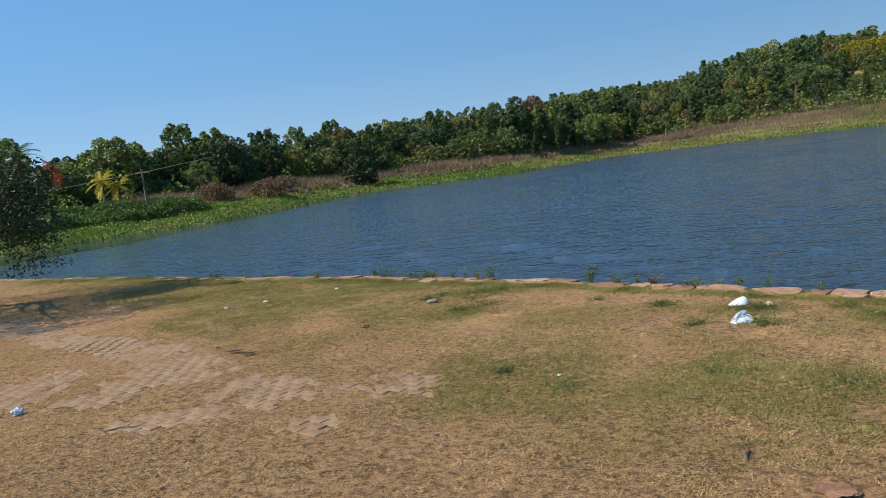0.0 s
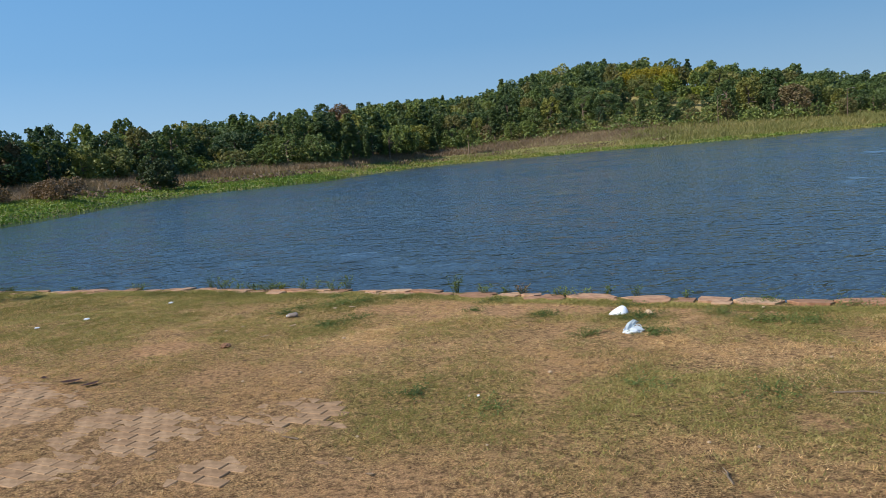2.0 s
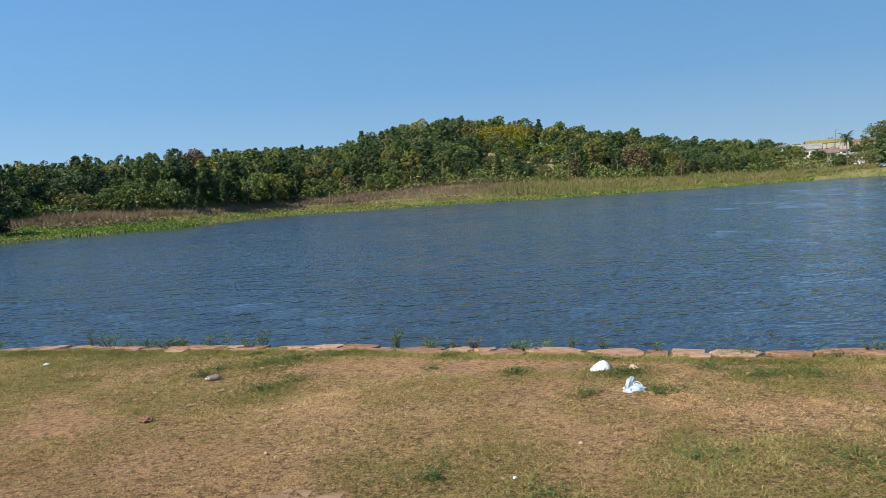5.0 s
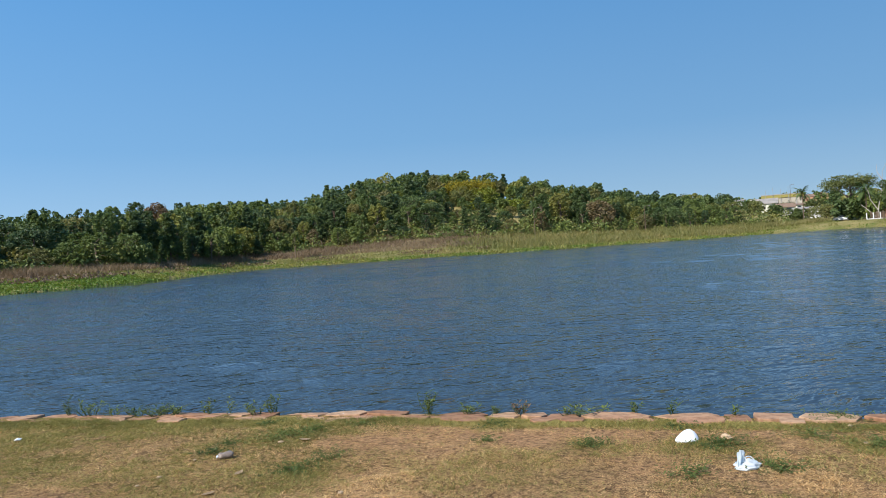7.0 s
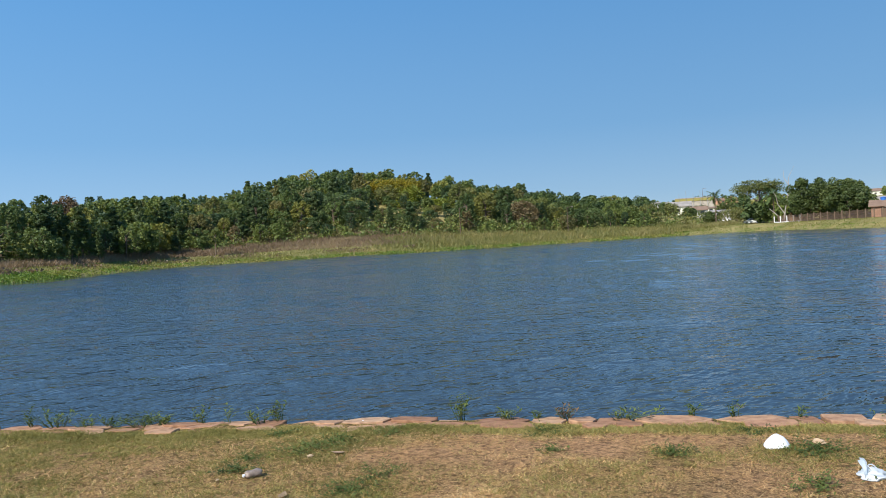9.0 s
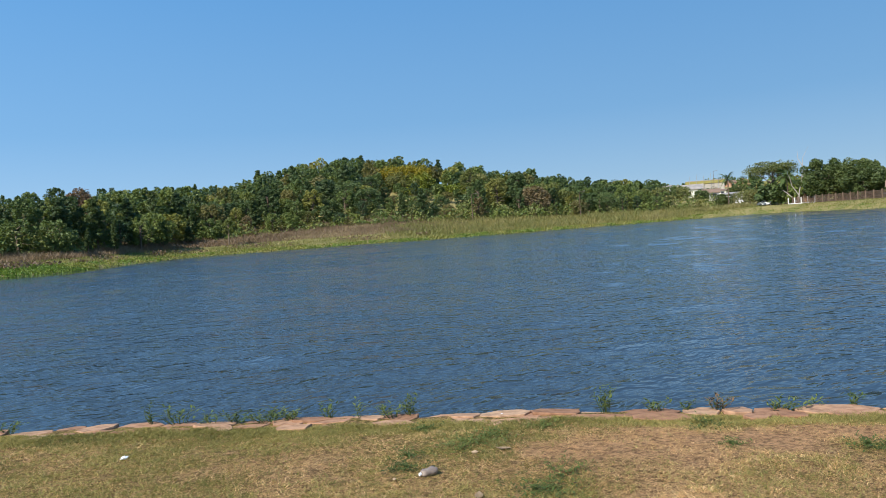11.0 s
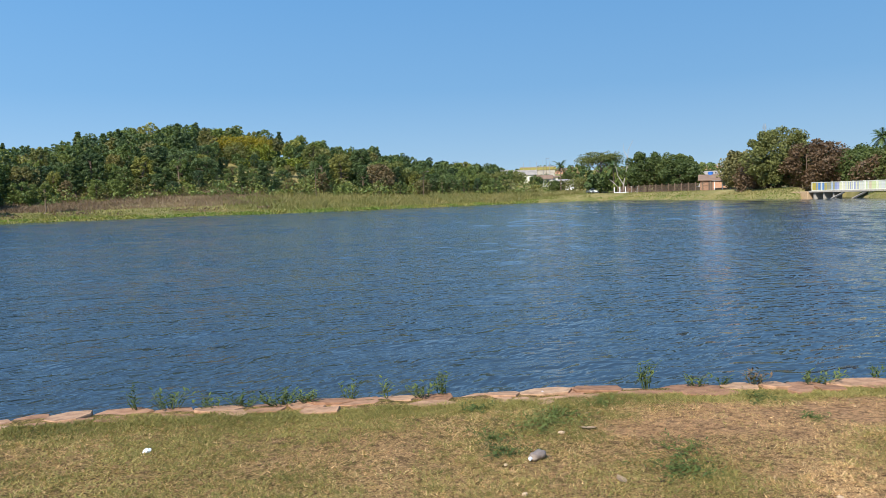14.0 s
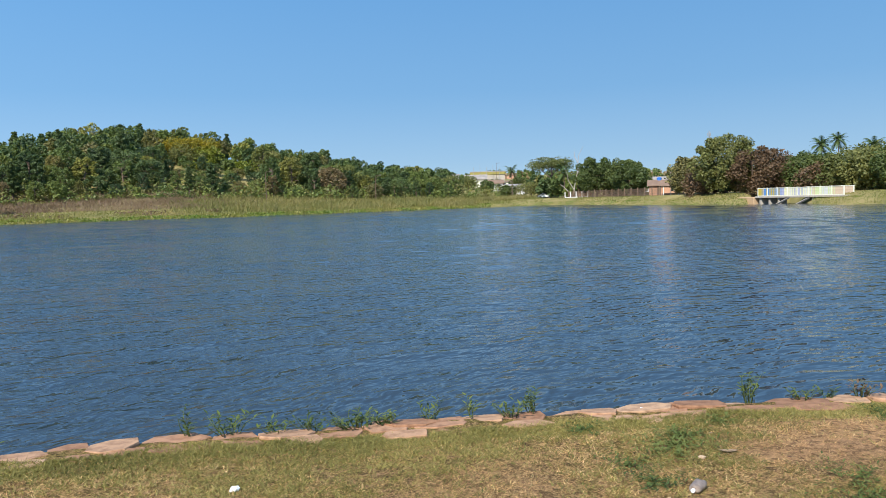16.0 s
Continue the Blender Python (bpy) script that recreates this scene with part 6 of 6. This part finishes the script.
def build_lawn_grass():
    r = np.random.default_rng(77)
    n = 1250000
    x = r.uniform(-13, 8.5, n)
    q = 0.05 + 11.5 * r.random(n) ** 1.25
    y = edge_y(x) - q
    d = np.hypot(x + 2.0, y - 1.5)
    keep = (y > -0.6) & (r.random(n) < np.clip(7.5 / (d + 1.0), 0.25, 1.0)) & (x > -13 + (4 - y) * 0.3)
    # the thick strip of living grass along the stones
    xs, qs = r.uniform(-9, 8.5, 110000), r.uniform(0.05, 1.15, 110000)
    x, y = np.concatenate([x[keep], xs]), np.concatenate([y[keep], edge_y(xs) - qs])
    free = (edge_y(x) - y > bank_gap(x, y)) & ((path_bare(x, y) < 0.02) | (r.random(len(x)) < 0.16))
    x, y = x[free], y[free]
    g, s = lawn_green(x, y), lawn_soil(x, y)
    clump = vnoise(x, y, 4.0, 21) * 0.5 + vnoise(x, y, 13.0, 22) * 0.5
    u = r.random(len(x))
    is_green = u < g * np.clip(clump * 3.6 - 1.0 + 0.6 * (edge_y(x) - y < 0.9), 0, 1)
    is_dry = ~is_green & (r.random(len(x)) < (1 - 0.8 * s) * np.clip(clump * 3.0 - 0.9, 0.10, 1) * 0.66)
    p = np.stack([x, y, lawn_z(x, y) - 0.004], 1)
    dist = np.hypot(p[:, 0] + 2, p[:, 1] - 1.5)
    gp = p[is_green]
    v, f = blades(gp, 0.022 + 0.014 * np.clip(1.0 - (edge_y(gp[:, 0]) - gp[:, 1]), 0, 1), 0.004 + 0.0006 * dist[is_green], r, 1.5)
    low_stuff("green_grass", v, f, M_grass, np.repeat(np.clip(0.45 * r.random(len(gp)) + 0.6 * vnoise(gp[:, 0], gp[:, 1], 1.3, 23), 0, 1), 3), "short living grass in green patches on the lawn", "grass")
    dp = p[is_dry]
    v, f = blades(dp, 0.02, 0.0026 + 0.00034 * dist[is_dry], r, 2.4)
    low_stuff("dry_grass", v, f, M_straw, np.repeat(np.clip(0.55 * r.random(len(dp)) + 0.5 * vnoise(dp[:, 0], dp[:, 1], 0.9, 24), 0, 1), 3), "short dead straw-coloured grass on the lawn", "grass")


build_lawn_grass()


def build_tufts():
    """Matted tufts that stand a little above the lawn and shade it: green ones in the living patches, straw ones elsewhere."""
    r = np.random.default_rng(78)
    n = 90000
    x = r.uniform(-11, 8, n)
    y = edge_y(x) - (0.1 + 11.0 * r.random(n) ** 1.15)
    d = np.hypot(x + 2.0, y - 1.5)
    patchy = vnoise(x, y, 2.3, 34) * 0.55 + vnoise(x, y, 7.0, 35) * 0.45
    g, s = lawn_green(x, y), lawn_soil(x, y)
    gap = edge_y(x) - y - bank_gap(x, y)
    want = np.clip((patchy - 0.40) * 4.5, 0, 1) * (1 - 0.85 * s) + 0.3 * (g > 0.4)
    keep = (y > -0.5) & (gap > 0.02) & (path_bare(x, y) < -0.02) & (r.random(n) < want * np.clip(6.5 / (d + 1.0), 0.3, 1.0))
    x, y, d, g, patchy = x[keep], y[keep], d[keep], g[keep], patchy[keep]
    green = r.random(len(x)) < np.clip(g * 1.0, 0, 0.88)
    for name, mat, sel, label, tall, count in (("green_tufts", M_grass, green, "small matted tufts of living grass", 0.024, 13), ("straw_tufts", M_straw, ~green, "small matted tufts of dead straw", 0.015, 14)):
        cx, cy, cd, tone = (np.repeat(a[sel], count) for a in (x, y, d, patchy))
        m = len(cx)
        spread = 0.016 + 0.003 * cd
        cx, cy = cx + r.normal(size=m) * spread, cy + r.normal(size=m) * spread
        p = np.stack([cx, cy, lawn_z(cx, cy) - 0.004], 1)
        v, f = blades(p, tall * (0.7 + 0.6 * tone), 0.0032 + 0.00048 * cd, r, 1.7)
        whole = np.repeat(r.random(sel.sum()), count)
        low_stuff(name, v, f, mat, np.repeat(np.clip(0.45 * whole + 0.3 * r.random(m) + 0.3 * vnoise(cx, cy, 1.1, 36), 0, 1), 3), label, "grass")


build_tufts()


# ---- stone edging and pavers, piece by piece ----
def slab(length, depth, thick, r):
    """An irregular flat stone: uneven outline, chamfered top."""
    bm = bmesh.new()
    n = r.choice((6, 7, 8))
    out = []
    for i in range(n):
        a = 2 * math.pi * i / n + r.uniform(-0.12, 0.12)
        c, s = math.cos(a), math.sin(a)
        k = 1 / max(abs(c), abs(s)) ** 0.75
        out.append((c * k * length / 2 * r.uniform(0.9, 1.04), s * k * depth / 2 * r.uniform(0.88, 1.05)))
    rings = [[bm.verts.new((x * e, y * e, z + r.uniform(-0.004, 0.004))) for x, y in out] for e, z in ((0.97, -thick), (1.0, -0.008), (0.972, 0.0))]
    for a, b in zip(rings, rings[1:]):
        for j in range(n):
            bm.faces.new((a[j], a[(j + 1) % n], b[(j + 1) % n], b[j]))
    bm.faces.new(rings[-1])
    bm.faces.new(rings[0][::-1])
    me = bpy.data.meshes.new("stone")
    bm.to_mesh(me)
    bm.free()
    me.materials.append(M_stone)
    return me


def stone_edging():
    r = random.Random(15)
    ob = thing("stone_edging", (0, 0, 0), "irregular reddish sandstone slabs edging the lake bank", "edging")

    def lay(x, off, length, depth, thick, lift, tilt):
        y = float(edge_y(x))
        slope = math.atan2(float(edge_y(x + 0.2) - edge_y(x - 0.2)), 0.4)
        nx, ny = math.sin(slope), -math.cos(slope)
        px, py = x + nx * off, y + ny * off
        s = part("stone", slab(length, depth, thick, r), None, ob)
        s.matrix_basis = Matrix.LocRotScale((px, py, float(near_z(px, py)) + lift), Euler((tilt + r.uniform(-0.05, 0.05), r.uniform(-0.04, 0.04), slope + r.uniform(-0.09, 0.09))), (1, 1, 1))

    x = -16.0
    while x < 9.0:
        length = r.uniform(0.26, 0.74)
        step = length * 0.78
        lay(x + step / 2, r.uniform(0.05, 0.16), length, r.uniform(0.28, 0.40), r.uniform(0.05, 0.08), r.uniform(-0.006, 0.016), -0.05)
        if r.random() < 0.85 and x > -8:
            lay(x + step / 2 + 0.1, r.uniform(0.31, 0.38), length * r.uniform(0.6, 0.95), r.uniform(0.16, 0.24), 0.06, r.uniform(0.004, 0.018), 0.03)
        x += step * 1.02
    # thicker slabs stacked where the bank is highest
    for sx, ln, lf in ((0.82, 0.5, 0.022), (1.22, 0.46, 0.026), (0.5, 0.36, 0.014), (-0.78, 0.5, 0.018), (-0.32, 0.42, 0.012), (5.55, 0.7, 0.022), (6.3, 0.7, 0.026)):
        lay(sx, 0.06, ln, 0.25, 0.05, lf, -0.06)
    for sx, of in ((0.75, 0.42), (0.98, 0.45), (0.62, 0.33), (1.15, 0.38), (0.4, 0.36)):
        lay(sx, of, r.uniform(0.2, 0.3), r.uniform(0.14, 0.2), 0.05, 0.006, 0.0)
    # courses below, down to the water
    x = -10.0
    while x < 8.0:
        length = r.uniform(0.3, 0.6)
        lay(x + length / 2, 0.06, length, 0.24, 0.14, -0.10, 0.0)
        x += length * 0.82


stone_edging()


def paver_path():
    """Concrete pavers in running bond, bared in a strip between sand and straw."""
    r = random.Random(9)
    ob = thing("paver_path", (0, 0, 0), "worn path of tan concrete pavers half buried in sand", "path")
    bm = bmesh.new()
    box(bm, (-0.099, -0.049, -0.05), (0.099, 0.049, 0.0), 0.005)
    me = bpy.data.meshes.new("paver")
    bm.to_mesh(me)
    bm.free()
    me.materials.append(M_paver)
    ang = math.atan2(-3.45, 5.0)
    ca, sa = math.cos(ang), math.sin(ang)
    found = []
    for i in range(-40, 45):
        for j in range(-34, 35):
            u, v = i * 0.203 + (0.1015 if j % 2 else 0), j * 0.103
            x, y = -2.6 + u * ca - v * sa, 4.3 + u * sa + v * ca
            if float(path_bare(x, y)) > 0.02:
                found.append((math.hypot(x + 0.5, y - 2.5), x, y))
    found.sort()
    rest = bmesh.new()
    for n, (_, x, y) in enumerate(found):
        m = Matrix.LocRotScale((x, y, float(near_z(x, y) + 0.035 * (vnoise(x, y, 0.8, 1) - 0.5)) - 0.001 + r.uniform(-0.002, 0.002)), Euler((r.uniform(-0.006, 0.006), r.uniform(-0.006, 0.006), ang + r.uniform(-0.012, 0.012))), (1, 1, 1))
        if n < 300:
            part("paver", me, None, ob).matrix_basis = m
        else:
            box(rest, (-0.099, -0.049, -0.05), (0.099, 0.049, 0.0), 0.0, m)
    far = part("pavers", rest, M_paver, ob)
    far["kind"] = "stuff"


paver_path()
